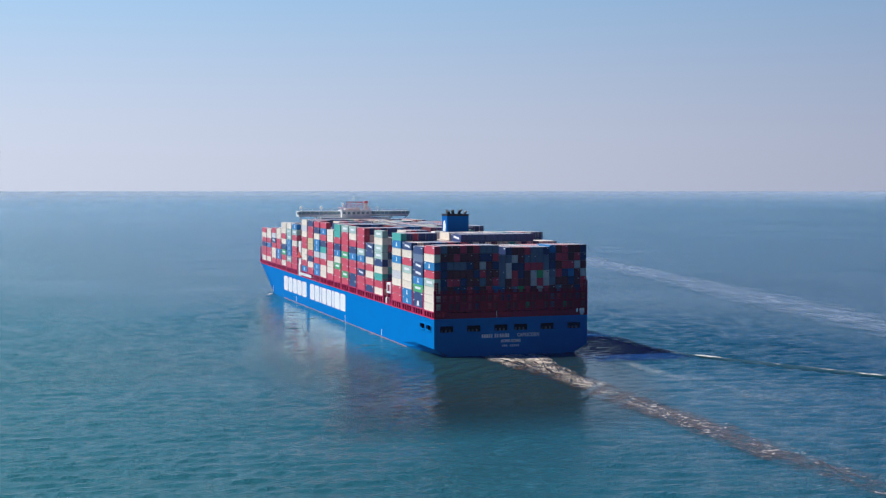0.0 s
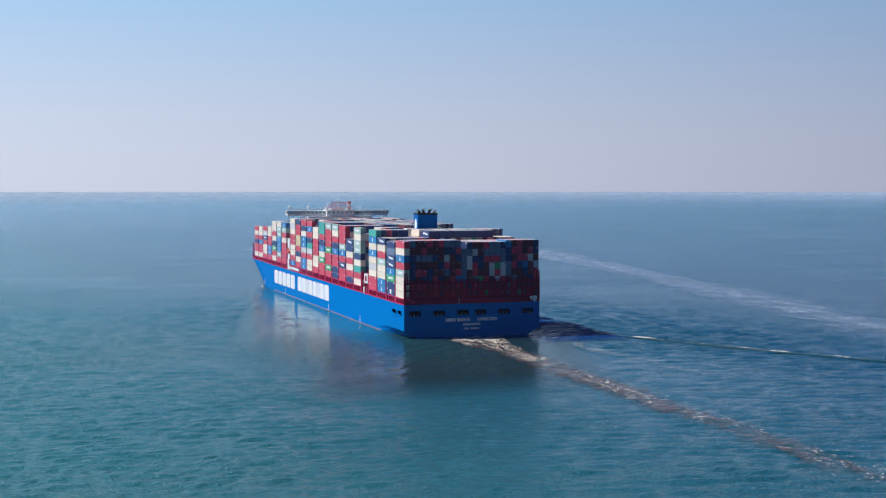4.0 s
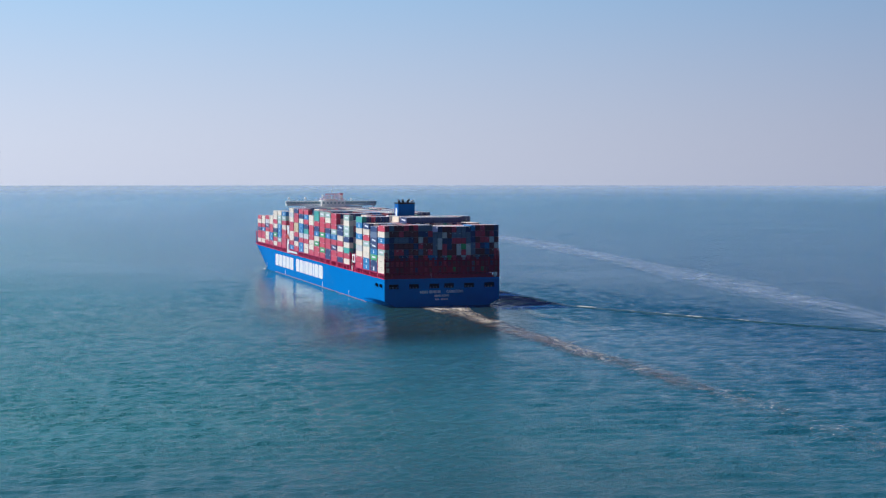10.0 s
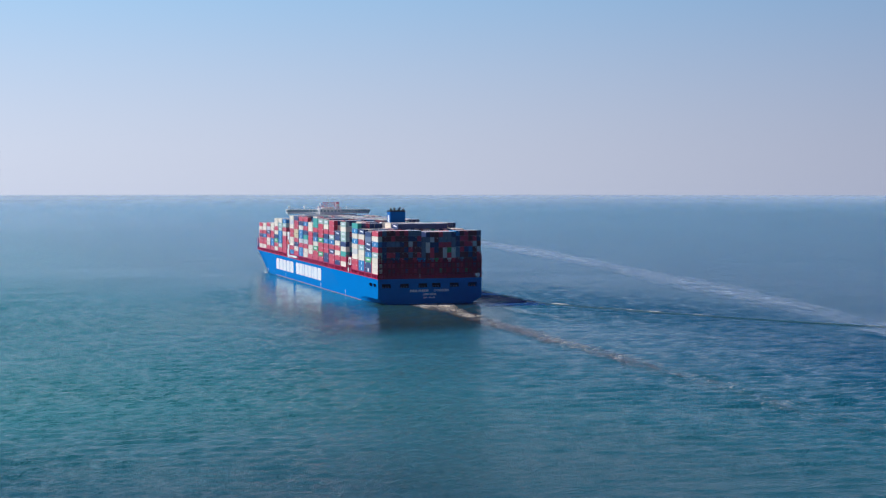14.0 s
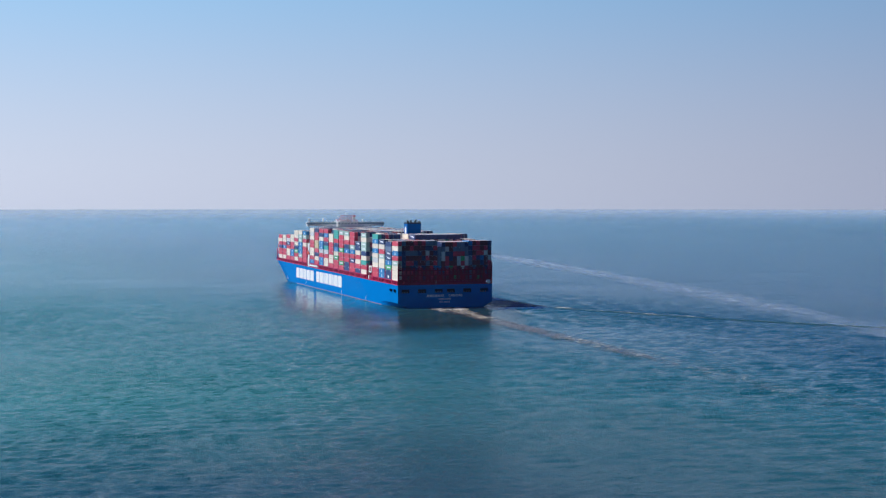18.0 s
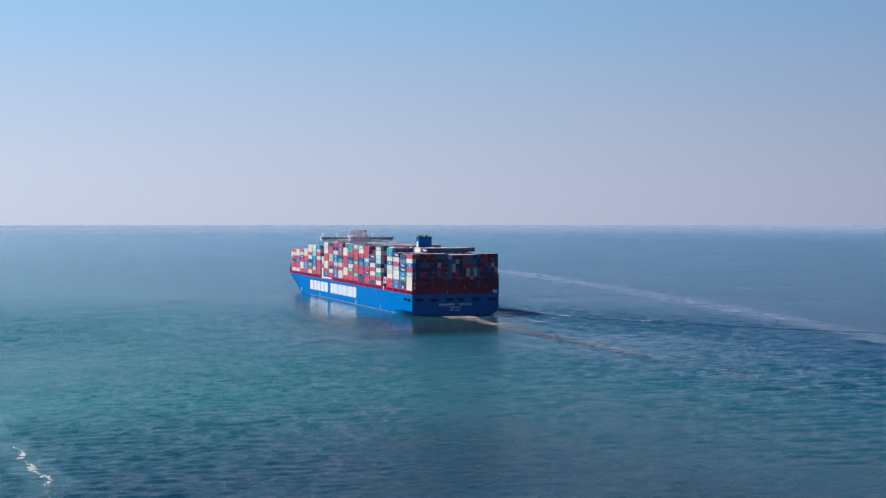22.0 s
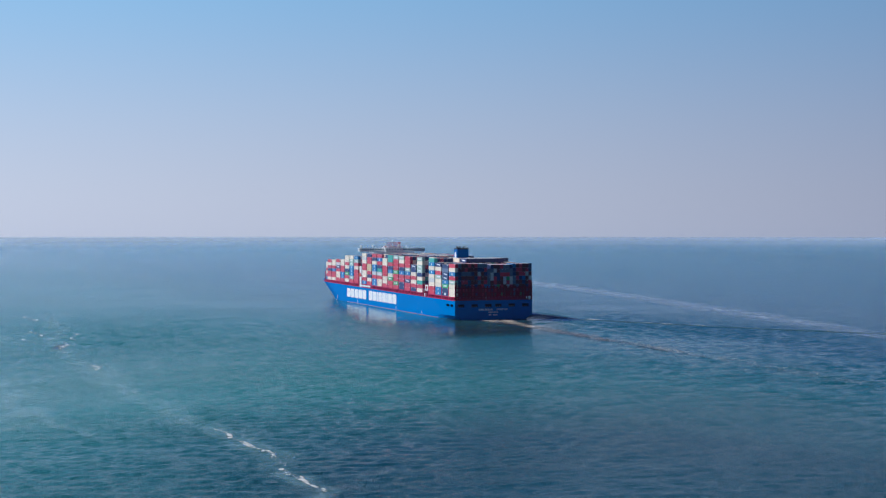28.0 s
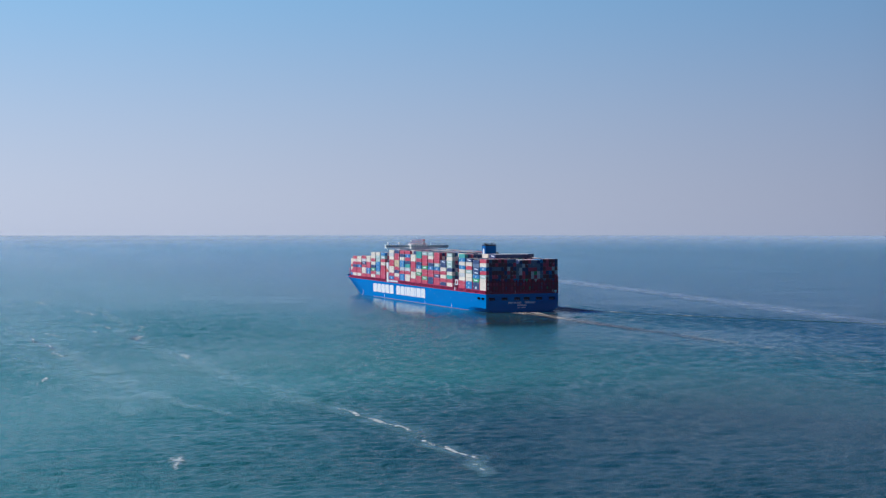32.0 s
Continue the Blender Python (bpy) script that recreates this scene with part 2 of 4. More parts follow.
def water(name, deep, gloss=0.09, lift=1.0, haze_tint=None, sheen=(0.63, 0.93, 1.0), patchy=False, shine=0.5):
    """Open sea: a turbid teal body under wind ripples of three sizes."""
    m, n, l, p = material(name)
    co = n.new("ShaderNodeTexCoord").outputs["Object"]
    patch = noise_node(n, l, 0.006, 3, 0.55, stretched(n, l, co, 1.0, 0.6, 1.0, 25))
    tint = tuple(c * 1.35 for c in deep)
    body = mixed(n, l, spread(n, l, patch, 0.35, 0.65), deep, tint)
    if haze_tint:       # distance haze put into the colour: paler and bluer further out
        sep_x = n.new("ShaderNodeSeparateXYZ")     # bluer sky reflection put into the colour to starboard
        l.new(co, sep_x.inputs[0])
        east = math_node(n, l, "MULTIPLY_ADD", patch, 150.0, sep_x.outputs["X"])
        body = mixed(n, l, spread(n, l, east, -150, 170), body, (deep[0] * 0.24, deep[1] * 0.49, deep[2] * 0.94))
        body = mixed(n, l, spread(n, l, east, -40, -330), body, tuple(c * 1.45 for c in deep))      # paler to port
        clear = n.new("ShaderNodeVectorMath")      # a stretch of darker water
        clear.operation = "DISTANCE"
        l.new(co, clear.inputs[0])
        clear.inputs[1].default_value = (-205, -460, 0)
        near = math_node(n, l, "MULTIPLY_ADD", patch, 90.0, clear.outputs["Value"])
        body = mixed(n, l, spread(n, l, near, 115, 265, 0.95, 0.0), body, (deep[0] * 0.22, deep[1] * 0.33, deep[2] * 0.50))
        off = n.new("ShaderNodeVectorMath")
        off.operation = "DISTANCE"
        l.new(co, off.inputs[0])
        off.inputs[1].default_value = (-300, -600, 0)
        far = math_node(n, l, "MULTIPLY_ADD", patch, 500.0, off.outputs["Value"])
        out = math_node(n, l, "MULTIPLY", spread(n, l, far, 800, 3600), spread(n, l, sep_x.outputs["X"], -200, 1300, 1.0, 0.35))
        body = mixed(n, l, out, body, haze_tint)
    # turbid body below a clear skin: the skin mirrors the sky by Fresnel's law
    bump = waves(n, l, co, lift, 1.15 if haze_tint else None)
    l.new(body, p.inputs["Base Color"])
    l.new(bump, p.inputs["Normal"])
    p.inputs["IOR"].default_value = 1.333
    p.inputs["Specular Tint"].default_value = (*sheen, 1)
    p.inputs["Specular IOR Level"].default_value = shine
    if haze_tint:
        gust = noise_node(n, l, 0.012, 3, 0.6, stretched(n, l, co, 0.6, 1.5, 1.0, -20))
        wind = math_node(n, l, "MULTIPLY", track_calm(n, l, co), spread(n, l, gust, 0.35, 0.65, 0.85, 1.1))
        rough = spread(n, l, wind, 0.0, 1.0, 0.06, gloss)
        # seen from far off the sea looks smoother, most of all in the west
        west = spread(n, l, sep_x.outputs["X"], -250, 500, 0.40, 0.0)
        smoother = math_node(n, l, "MULTIPLY_ADD", spread(n, l, off.outputs["Value"], 700, 2600), math_node(n, l, "MULTIPLY", west, -1.0), 1.0)
        l.new(math_node(n, l, "MULTIPLY", rough, smoother), p.inputs["Roughness"])
    else:
        p.inputs["Roughness"].default_value = gloss
    both = p
    if patchy:      # a patch that runs out towards its sides and ends
        uv = n.new("ShaderNodeUVMap")
        uv.uv_map = "strip"
        sep = n.new("ShaderNodeSeparateXYZ")
        l.new(uv.outputs[0], sep.inputs[0])
        side = math_node(n, l, "POWER", math_node(n, l, "ABSOLUTE", sep.outputs["Y"]), 3.5)
        end = math_node(n, l, "MINIMUM", spread(n, l, sep.outputs["X"], 0, patchy * 0.25), spread(n, l, sep.outputs["X"], patchy, patchy * 0.7))
        keep = math_node(n, l, "MULTIPLY", math_node(n, l, "MULTIPLY", math_node(n, l, "SUBTRACT", 1.0, side), end), 0.95)
        clear, cover = n.new("ShaderNodeBsdfTransparent"), n.new("ShaderNodeMixShader")
        l.new(keep, cover.inputs["Fac"])
        l.new(clear.outputs[0], cover.inputs[1])
        l.new(both.outputs[0], cover.inputs[2])
        both = cover
    l.new(both.outputs[0], n["Material Output"].inputs["Surface"])
    return m


BODY = (0.026, 0.131, 0.143)
SEA = water("sea_water", BODY, gloss=0.19, lift=1.1, haze_tint=(0.06, 0.27, 0.41))


def foam(name, colour, along, across, cut, fade, length, soft=0.12, most=0.95, edge=0.5, rough=0.7, lace=False, wet=False, clump=0.35, gap=0.045):
    """Foam in strands on the water. UV: metres along, and -1 to 1 across. cut: how much stays bare at the start; fade: how much more at the end."""
    m, n, l, p = material(name)
    uv = n.new("ShaderNodeUVMap")
    uv.uv_map = "strip"
    sep = n.new("ShaderNodeSeparateXYZ")
    l.new(uv.outputs[0], sep.inputs[0])
    co = n.new("ShaderNodeTexCoord").outputs["Object"]
    warp = n.new("ShaderNodeTexNoise")
    warp.inputs["Scale"].default_value = 0.12
    l.new(co, warp.inputs["Vector"])
    add = n.new("ShaderNodeVectorMath")
    add.operation = "MULTIPLY_ADD"
    add.inputs[1].default_value = (7, 7, 0)
    l.new(warp.outputs["Color"], add.inputs[0])
    l.new(co, add.inputs[2])
    strands = noise_node(n, l, 1.0, 5, 0.68, stretched(n, l, add.outputs[0], 1 / across, 1 / along, 1))
    if lace:
        strands = math_node(n, l, "MULTIPLY_ADD", math_node(n, l, "ABSOLUTE", math_node(n, l, "SUBTRACT", strands, 0.5)), -3.2, 1.0)
    clots = noise_node(n, l, gap, 3, 0.6, co)
    v = math_node(n, l, "ABSOLUTE", sep.outputs["Y"])
    side = math_node(n, l, "MULTIPLY", math_node(n, l, "POWER", v, 2.0), edge)
    gone = spread(n, l, sep.outputs["X"], 0.0, length, cut, cut + fade)
    f = math_node(n, l, "ADD", math_node(n, l, "MULTIPLY", strands, 1 - clump), math_node(n, l, "MULTIPLY", clots, clump))
    f = math_node(n, l, "SUBTRACT", math_node(n, l, "SUBTRACT", f, side), gone)
    q = n.new("ShaderNodeMapRange")
    q.interpolation_type = "SMOOTHSTEP"
    l.new(f, q.inputs["Value"])
    q.inputs["From Min"].default_value, q.inputs["From Max"].default_value = 0.0, soft
    q.inputs["To Max"].default_value = most
    l.new(q.outputs["Result"], p.inputs["Alpha"])
    p.inputs["Base Color"].default_value = (*colour, 1)
    p.inputs["Roughness"].default_value = rough
    if wet:
        p.inputs["IOR"].default_value = 1.333
        l.new(waves(n, l, co), p.inputs["Normal"])
        return m
    b = n.new("ShaderNodeBump")
    b.inputs["Strength"].default_value, b.inputs["Distance"].default_value = 0.8, 0.4
    l.new(strands, b.inputs["Height"])
    l.new(b.outputs[0], p.inputs["Normal"])
    return m

# ---- building helpers ----
def part(name, bm, mat, parent, label=""):
    """Links a bmesh (or a mesh) as one object under a thing or a part."""
    if isinstance(bm, bpy.types.Mesh):
        me = bm
    else:
        me = bpy.data.meshes.new(name)
        bm.to_mesh(me)
        bm.free()
    mats = mat if isinstance(mat, (list, tuple)) else [mat]
    if not me.materials:
        for m in mats:
            me.materials.append(m)
    ob = new(name, me)
    ob.parent = parent
    if label:
        ob["label"] = label
    return ob


def box(bm, x0, x1, y0, y1, z0, z1):
    v = [bm.verts.new(c) for c in ((x0, y0, z0), (x1, y0, z0), (x1, y1, z0), (x0, y1, z0),
                                   (x0, y0, z1), (x1, y0, z1), (x1, y1, z1), (x0, y1, z1))]
    for q in ((3, 2, 1, 0), (4, 5, 6, 7), (0, 1, 5, 4), (1, 2, 6, 5), (2, 3, 7, 6), (3, 0, 4, 7)):
        bm.faces.new([v[k] for k in q])
    return v


def boxes(*spans, bevel=0.0):
    bm = bmesh.new()
    for s in spans:
        box(bm, *s)
    if bevel:
        bmesh.ops.bevel(bm, geom=bm.edges[:], offset=bevel, segments=2, affect="EDGES")
    return bm


def rod(bm, a, b, r, sides=8, r2=None):
    a, b = Vector(a), Vector(b)
    d = b - a
    m = Matrix.Translation((a + b) / 2) @ d.to_track_quat("Z", "Y").to_matrix().to_4x4()
    bmesh.ops.create_cone(bm, cap_ends=True, segments=sides, radius1=r, radius2=r if r2 is None else r2, depth=d.length, matrix=m)


def shared(name, bm, *mats):
    me = bpy.data.meshes.new(name)
    bm.to_mesh(me)
    bm.free()
    for m in mats:
        me.materials.append(m)
    return me


def smooth(ob):
    for f in ob.data.polygons:
        f.use_smooth = True
    return ob


# ---- the sea ----
SEA_MID = (-300.0, -600.0)


def sea_rise(r):
    """Far off the sheet climbs a little: it ends long before the true horizon, 28 km away, and its rim stands in for that."""
    return 38.5 * np.clip((r - 1800) / 2800, 0, 1) ** 2


def build_sea():
    def cuts(lo, hi, fine_lo, fine_hi, step):
        fine = np.arange(fine_lo, fine_hi + step, step)
        up, down, s = [], [], step
        a = fine[-1]
        while a < hi:
            s *= 1.09
            a += s
            up.append(min(a, hi))
        a, s = fine[0], step
        while a > lo:
            s *= 1.09
            a -= s
            down.append(max(a, lo))
        return np.array(down[::-1] + list(fine) + up)
    step = 0.92
    xs = cuts(-4600, 4600, -140, 480, step)
    ys = cuts(-4600, 4600, 10, 1050, step)
    gx, gy = np.meshgrid(xs, ys)
    # square to disc
    m = np.maximum(np.abs(gx), np.abs(gy))
    r = np.hypot(gx, gy)
    k = np.clip((m - 1500) / 3100, 0, 1)
    s = 1 + k * (m / np.maximum(r, 1e-6) - 1)
    gx, gy = gx * s, gy * s
    r = np.hypot(gx, gy)
    X, Y = gx + SEA_MID[0], gy + SEA_MID[1]
    rng = np.random.RandomState(4)
    Z = sea_rise(r)
    # wind waves of many lengths and headings; where the mesh grows coarse the short ones give out
    cell = np.maximum(np.gradient(xs)[None, :], np.gradient(ys)[:, None])
    gust = 1 + 0.30 * np.sin(X * 0.021 + 1.3 * np.sin(Y * 0.011)) + 0.25 * np.sin(Y * 0.017 - X * 0.007 + 2 * np.sin(X * 0.009))
    track = 1 - np.clip((np.abs(X - 35) - 70) / 90, 0, 1)      # long-crested along the ship's track, choppy outside it
    systems = ((1.36, 0.26, 3.6, 9.0, 0.135, 0.7 + 0.65 * track), (2.0, 0.5, 2.3, 4.6, 0.14, 1.0 - 0.55 * track))
    wave = np.zeros_like(X)
    for heading, swing, w0, w1, steep, where in systems:
        part_of = np.zeros_like(X)
        for k in range(26):
            wl = w0 * (w1 / w0) ** (k / 25)
            a, ph = heading + rng.normal(0, swing), rng.uniform(0, 6.3)
            amp = steep * (wl / w0) ** -0.5 * math.sqrt(2 / 26) * wl / (2 * math.pi)
            keep = np.clip((wl / cell - 2.6) / 1.5, 0, 1)
            part_of += amp * keep * np.sin((X * math.cos(a) + Y * math.sin(a)) * (2 * math.pi / wl) + ph)
        wave += part_of * where
    fade = np.clip((430 - Y) / 480, 0, 1) * np.clip((200 - X) / 140, 0, 1)
    Z = Z + wave * gust * fade * (2 - fade)
    ny, nx = X.shape
    co = np.stack([X, Y, Z], -1).reshape(-1, 3)
    i = (np.arange(ny - 1)[:, None] * nx + np.arange(nx - 1)[None, :]).ravel()
    quads = np.stack([i, i + 1, i + nx + 1, i + nx], -1)
    me = bpy.data.meshes.new("sea")
    me.vertices.add(len(co))
    me.vertices.foreach_set("co", co.ravel())
    me.loops.add(quads.size)
    me.loops.foreach_set("vertex_index", quads.ravel())
    me.polygons.add(len(quads))
    me.polygons.foreach_set("loop_start", np.arange(0, quads.size, 4))
    me.polygons.foreach_set("use_smooth", np.ones(len(quads), bool))
    me.update()
    me.validate()
    me.materials.append(SEA)
    ob = new("water", me)
    tagged(ob, "rippled teal-blue open sea reaching a hazy horizon", "sea", kind="structure")
    return ob


build_sea()


def strip(name, centre, width, y0, y1, step, mat, z=0.10, rows=6, crest=0.0, ride=0.2):
    """A strip of water surface along y: centre(y) and width(y) in metres; crest: height of a wave's ridge."""
    bm = bmesh.new()
    uv = bm.loops.layers.uv.new("strip")
    n = max(2, int(abs(y1 - y0) / step))
    grid = []
    for i in range(n + 1):
        y = y0 + (y1 - y0) * i / n
        line = []
        for k in range(rows + 1):
            v = -1 + 2 * k / rows
            h = z + ride + crest * math.sin(math.pi * (0.02 + 0.96 * i / n)) ** 0.6 * math.cos(v * math.pi / 2) ** 2 - (0.12 if crest and abs(v) == 1 else 0)
            line.append((bm.verts.new((centre(y) + v * width(y) / 2, y, h)), abs(y - y0), v))
        grid.append(line)
    for a, b in zip(grid, grid[1:]):
        for k in range(rows):
            q = [a[k], a[k + 1], b[k + 1], b[k]]
            f = bm.faces.new([c[0] for c in q])
            f.smooth = True
            for loop, c in zip(f.loops, q):
                loop[uv].uv = (c[1], c[2])
    bmesh.ops.recalc_face_normals(bm, faces=bm.faces[:])
    if bm.faces[0].normal.z < 0:
        bmesh.ops.reverse_faces(bm, faces=bm.faces[:])
    me = bpy.data.meshes.new(name)
    bm.to_mesh(me)
    bm.free()
    me.materials.append(mat)
    return new(name, me)


def water_sheet(name, centre, width, y0, y1, mat, z=0.285, steep=0.09, cell=1.1):
    """A sheet of water beside the ship, with short waves of its own; laid out as strip() does."""
    rng = np.random.RandomState(9)
    ys = np.arange(y0, y1, -cell)
    across = max(int(max(width(y) for y in ys) / cell), 8)
    v = np.linspace(-1, 1, across + 1)
    c, w = np.array([centre(y) for y in ys]), np.array([width(y) for y in ys])
    X, Y = c[:, None] + v[None] * w[:, None] / 2, np.repeat(ys[:, None], across + 1, 1)
    Z = np.full_like(X, z)
    for k in range(24):
        wl = 2.6 * (10.0 / 2.6) ** (k / 23)
        a, ph = 1.75 + rng.normal(0, 0.5), rng.uniform(0, 6.3)
        Z += steep * (wl / 3.2) ** -0.6 * math.sqrt(2 / 24) * wl / (2 * math.pi) * np.sin((X * math.cos(a) + Y * math.sin(a)) * 2 * math.pi / wl + ph)
    nx = across + 1
    i = (np.arange(len(ys) - 1)[:, None] * nx + np.arange(across)[None]).ravel()
    quads = np.stack([i, i + nx, i + nx + 1, i + 1], -1)
    me = bpy.data.meshes.new(name)
    me.from_pydata(np.stack([X, Y, Z], -1).reshape(-1, 3).tolist(), [], quads.tolist())
    layer = me.uv_layers.new(name="strip")
    uv = np.stack([np.abs(Y - y0), np.repeat(v[None], len(ys), 0)], -1).reshape(-1, 2)
    layer.data.foreach_set("uv", uv[quads.ravel()].ravel())
    me.polygons.foreach_set("use_smooth", np.ones(len(quads), bool))
    me.materials.append(mat)
    return new(name, me)


# ---- the container ship: its own zero lies on the transom's centre line; +y is ahead ----
ship = new("container_ship")
tagged(ship, "huge blue container ship under way, stacked high with mixed containers", "container ship")

BEAM = 29.3
DECK_AFT, DECK_BOW = 12.65, 14.3


def deck_z(y):
    return DECK_AFT + (DECK_BOW - DECK_AFT) * max(0.0, min(1.0, y / 360)) ** 1.5


def base_z(y):
    """Underside of the lowest containers on deck."""
    return 15.2 + 1.3 * max(0.0, min(1.0, y / 220))


def bow_y(up):
    return 373 + 24 * up


def bow_half(u, up):
    u0 = 0.10 + 0.333 * up
    r = max(0.0, (u - u0) / (1 - u0))
    return BEAM * max(0.0, 1 - r * r) ** (0.75 - 0.25 * up)


def deck_half(y):
    return BEAM if y < 270 else bow_half((y - 270) / (bow_y(1) - 270), 1)


PORTS_AFT = [(-27.2, -22.3), (-17.1, -12.1), (-6.8, -1.8), (0.8, 5.8), (11.0, 16.1), (21.5, 26.6)]
SIDE_PORTS = [(3.6, 9.4), (11.2, 17.4)]


def build_hull():
    ys = [0, 3.6, 9.4, 11.2, 17.4, 25, 40, 60, 90, 120, 150, 180, 210, 240, 255, 270]
    us = [k / 22 for k in range(1, 23)]
    us = [1 - (1 - u) ** 1.35 for u in us]
    levels = [None, 10.1, 7.9, 5.0, 2.0, 0.3, -1.3, -3.0]
    bm = bmesh.new()
    for side in (-1, 1):
        rows = []
        for y in ys:
            row = []
            for z in levels:
                z = deck_z(y) if z is None else z
                x = BEAM
                if z < 2.0:
                    x -= (2.0 - z) * 1.75 * max(0.0, 1 - y / 34)
                row.append(bm.verts.new((side * x, y, z)))
            rows.append(row)
        for u in us:
            row = []
            for z in levels:
                zt = deck_z(270 + u * 127) if z is None else z
                up = max(0.0, min(1.0, (zt + 1.3) / (DECK_BOW + 1.3)))
                row.append(bm.verts.new((side * bow_half(u, up), 270 + u * (bow_y(up) - 270), zt)))
            rows.append(row)
        for i, (a, b) in enumerate(zip(rows, rows[1:])):
            for k in range(len(levels) - 1):
                if side < 0 and k == 1 and i in (1, 3):
                    continue
                q = [a[k], a[k + 1], b[k + 1], b[k]]
                f = bm.faces.new(q if side < 0 else q[::-1])
                f.smooth = i > 14
    # the flat counter under the stern
    bmesh.ops.remove_doubles(bm, verts=bm.verts[:], dist=0.02)
    hull = part("hull", bm, HULL_BLUE, ship, "bright blue painted steel hull")

    bm = bmesh.new()
    cuts = [-BEAM] + [c for p in PORTS_AFT for c in p] + [BEAM]
    box(bm, -BEAM, BEAM, 0.0, 0.25, 10.1, DECK_AFT)
    for k in range(0, len(cuts), 2):
        box(bm, cuts[k], cuts[k + 1], 0.0, 0.25, 7.9, 10.1)
    box(bm, -BEAM, BEAM, 0.0, 0.25, 2.0, 7.9)
    lo = [(-BEAM, 2.0), (BEAM, 2.0), (BEAM - 1.75 * 2.3, 0.0), (BEAM - 1.75 * 3.5, -1.4), (-BEAM + 1.75 * 3.5, -1.4), (-BEAM + 1.75 * 2.3, 0.0)]
    f0 = [bm.verts.new((x, 0.0, z)) for x, z in lo]
    f1 = [bm.verts.new((x, 0.25, z)) for x, z in lo]
    bm.faces.new(f0[::-1])
    bm.faces.new(f1)
    for k in range(len(lo)):
        j = (k + 1) % len(lo)
        bm.faces.new([f0[k], f0[j], f1[j], f1[k]])
    bmesh.ops.recalc_face_normals(bm, faces=bm.faces[:])
    part("transom", bm, HULL_BLUE, ship)
    # mooring deck behind the openings
    part("mooring_deck", boxes((-29.0, 29.0, 0.3, 21.0, 7.0, 7.2), (-29.0, 29.0, 20.6, 21.0, 7.2, 12.0)), DARK, ship, "dark mooring deck inside the stern")
    for a, b in PORTS_AFT:
        bm = boxes((a - 0.15, b + 0.15, -0.06, 0.0, 10.1, 10.25), (a - 0.15, b + 0.15, -0.06, 0.0, 7.75, 7.9),
                   (a - 0.15, a, -0.06, 0.0, 7.9, 10.1), (b, b + 0.15, -0.06, 0.0, 7.9, 10.1))
        fr = part("mooring_port", bm, HULL_BLUE, ship)
        for k in range(3):
            x = a + (b - a) * (0.2 + 0.3 * k)
            bm = bmesh.new()
            rod(bm, (x, 1.2, 7.2), (x, 1.2, 8.7), 0.32, 10)
            part("bollard", bm, GREY, fr)
    for a, b in SIDE_PORTS:      # oval rims round the fairleads in the side
        bm = bmesh.new()
        n = 24
        def oval(k, grow, cut):
            t = 2 * math.pi * k / n
            cy, cz = math.copysign(abs(math.cos(t)) ** cut, math.cos(t)), math.copysign(abs(math.sin(t)) ** cut, math.sin(t))
            return (a + b) / 2 + ((b - a) / 2 + grow) * cy, 9.0 + (1.1 + grow) * cz
        rings = [[bm.verts.new((-BEAM - out, *oval(k, grow, cut))) for k in range(n)] for out, grow, cut in ((0.0, 0.32, 0.35), (0.16, 0.22, 0.4), (0.16, -0.12, 0.55), (-0.3, -0.2, 0.55))]
        for r0, r1 in zip(rings, rings[1:]):
            for k in range(n):
                m = (k + 1) % n
                bm.faces.new([r0[k], r0[m], r1[m], r1[k]])
        bmesh.ops.recalc_face_normals(bm, faces=bm.faces[:])
        part("mooring_port", bm, HULL_BLUE, ship)

    # main deck
    bm = bmesh.new()
    line = [y for y in ys] + [270 + u * 127 for u in us]
    prev = None
    for y in line:
        h = max(deck_half(y) - 0.12, 0.02)
        cur = [bm.verts.new((-h, y + (0.3 if y == 0 else 0), deck_z(y) - 0.05)), bm.verts.new((h, y + (0.3 if y == 0 else 0), deck_z(y) - 0.05))]
        if prev:
            bm.faces.new([prev[0], prev[1], cur[1], cur[0]])
        prev = cur
    part("deck", bm, DECK_RED, ship, "crimson painted main deck")

    # rub rail along the sheer, and the boot top near the water
    for side in (-1, 1):
        bm = bmesh.new()
        for a, b in zip(line, line[1:]):
            for (ya, yb) in ((a, b),):
                xa, xb = side * deck_half(ya), side * deck_half(yb)
                q = [(xa + side * 0.08, ya, deck_z(ya) + 0.22), (xb + side * 0.08, yb, deck_z(yb) + 0.22),
                     (xb + side * 0.08, yb, deck_z(yb) - 0.12), (xa + side * 0.08, ya, deck_z(ya) - 0.12)]
                o = [(xa - side * 0.15, ya, deck_z(ya) + 0.22), (xb - side * 0.15, yb, deck_z(yb) + 0.22)]
                vs = [bm.verts.new(c) for c in q]
                vo = [bm.verts.new(c) for c in o]
                bm.faces.new(vs)
                bm.faces.new([vs[0], vs[1], vo[1], vo[0]])
        bmesh.ops.recalc_face_normals(bm, faces=bm.faces[:])
        part("gunwale", bm, BRIDGE_RED, ship)
    bm = bmesh.new()
    for side in (-1, 1):
        box(bm, side * (BEAM + 0.02) - 0.02, side * (BEAM + 0.02) + 0.02, 34.5, 268, -1.25, -0.72)
    part("boot_top", bm, BOOT, ship, "dull red band at the waterline")
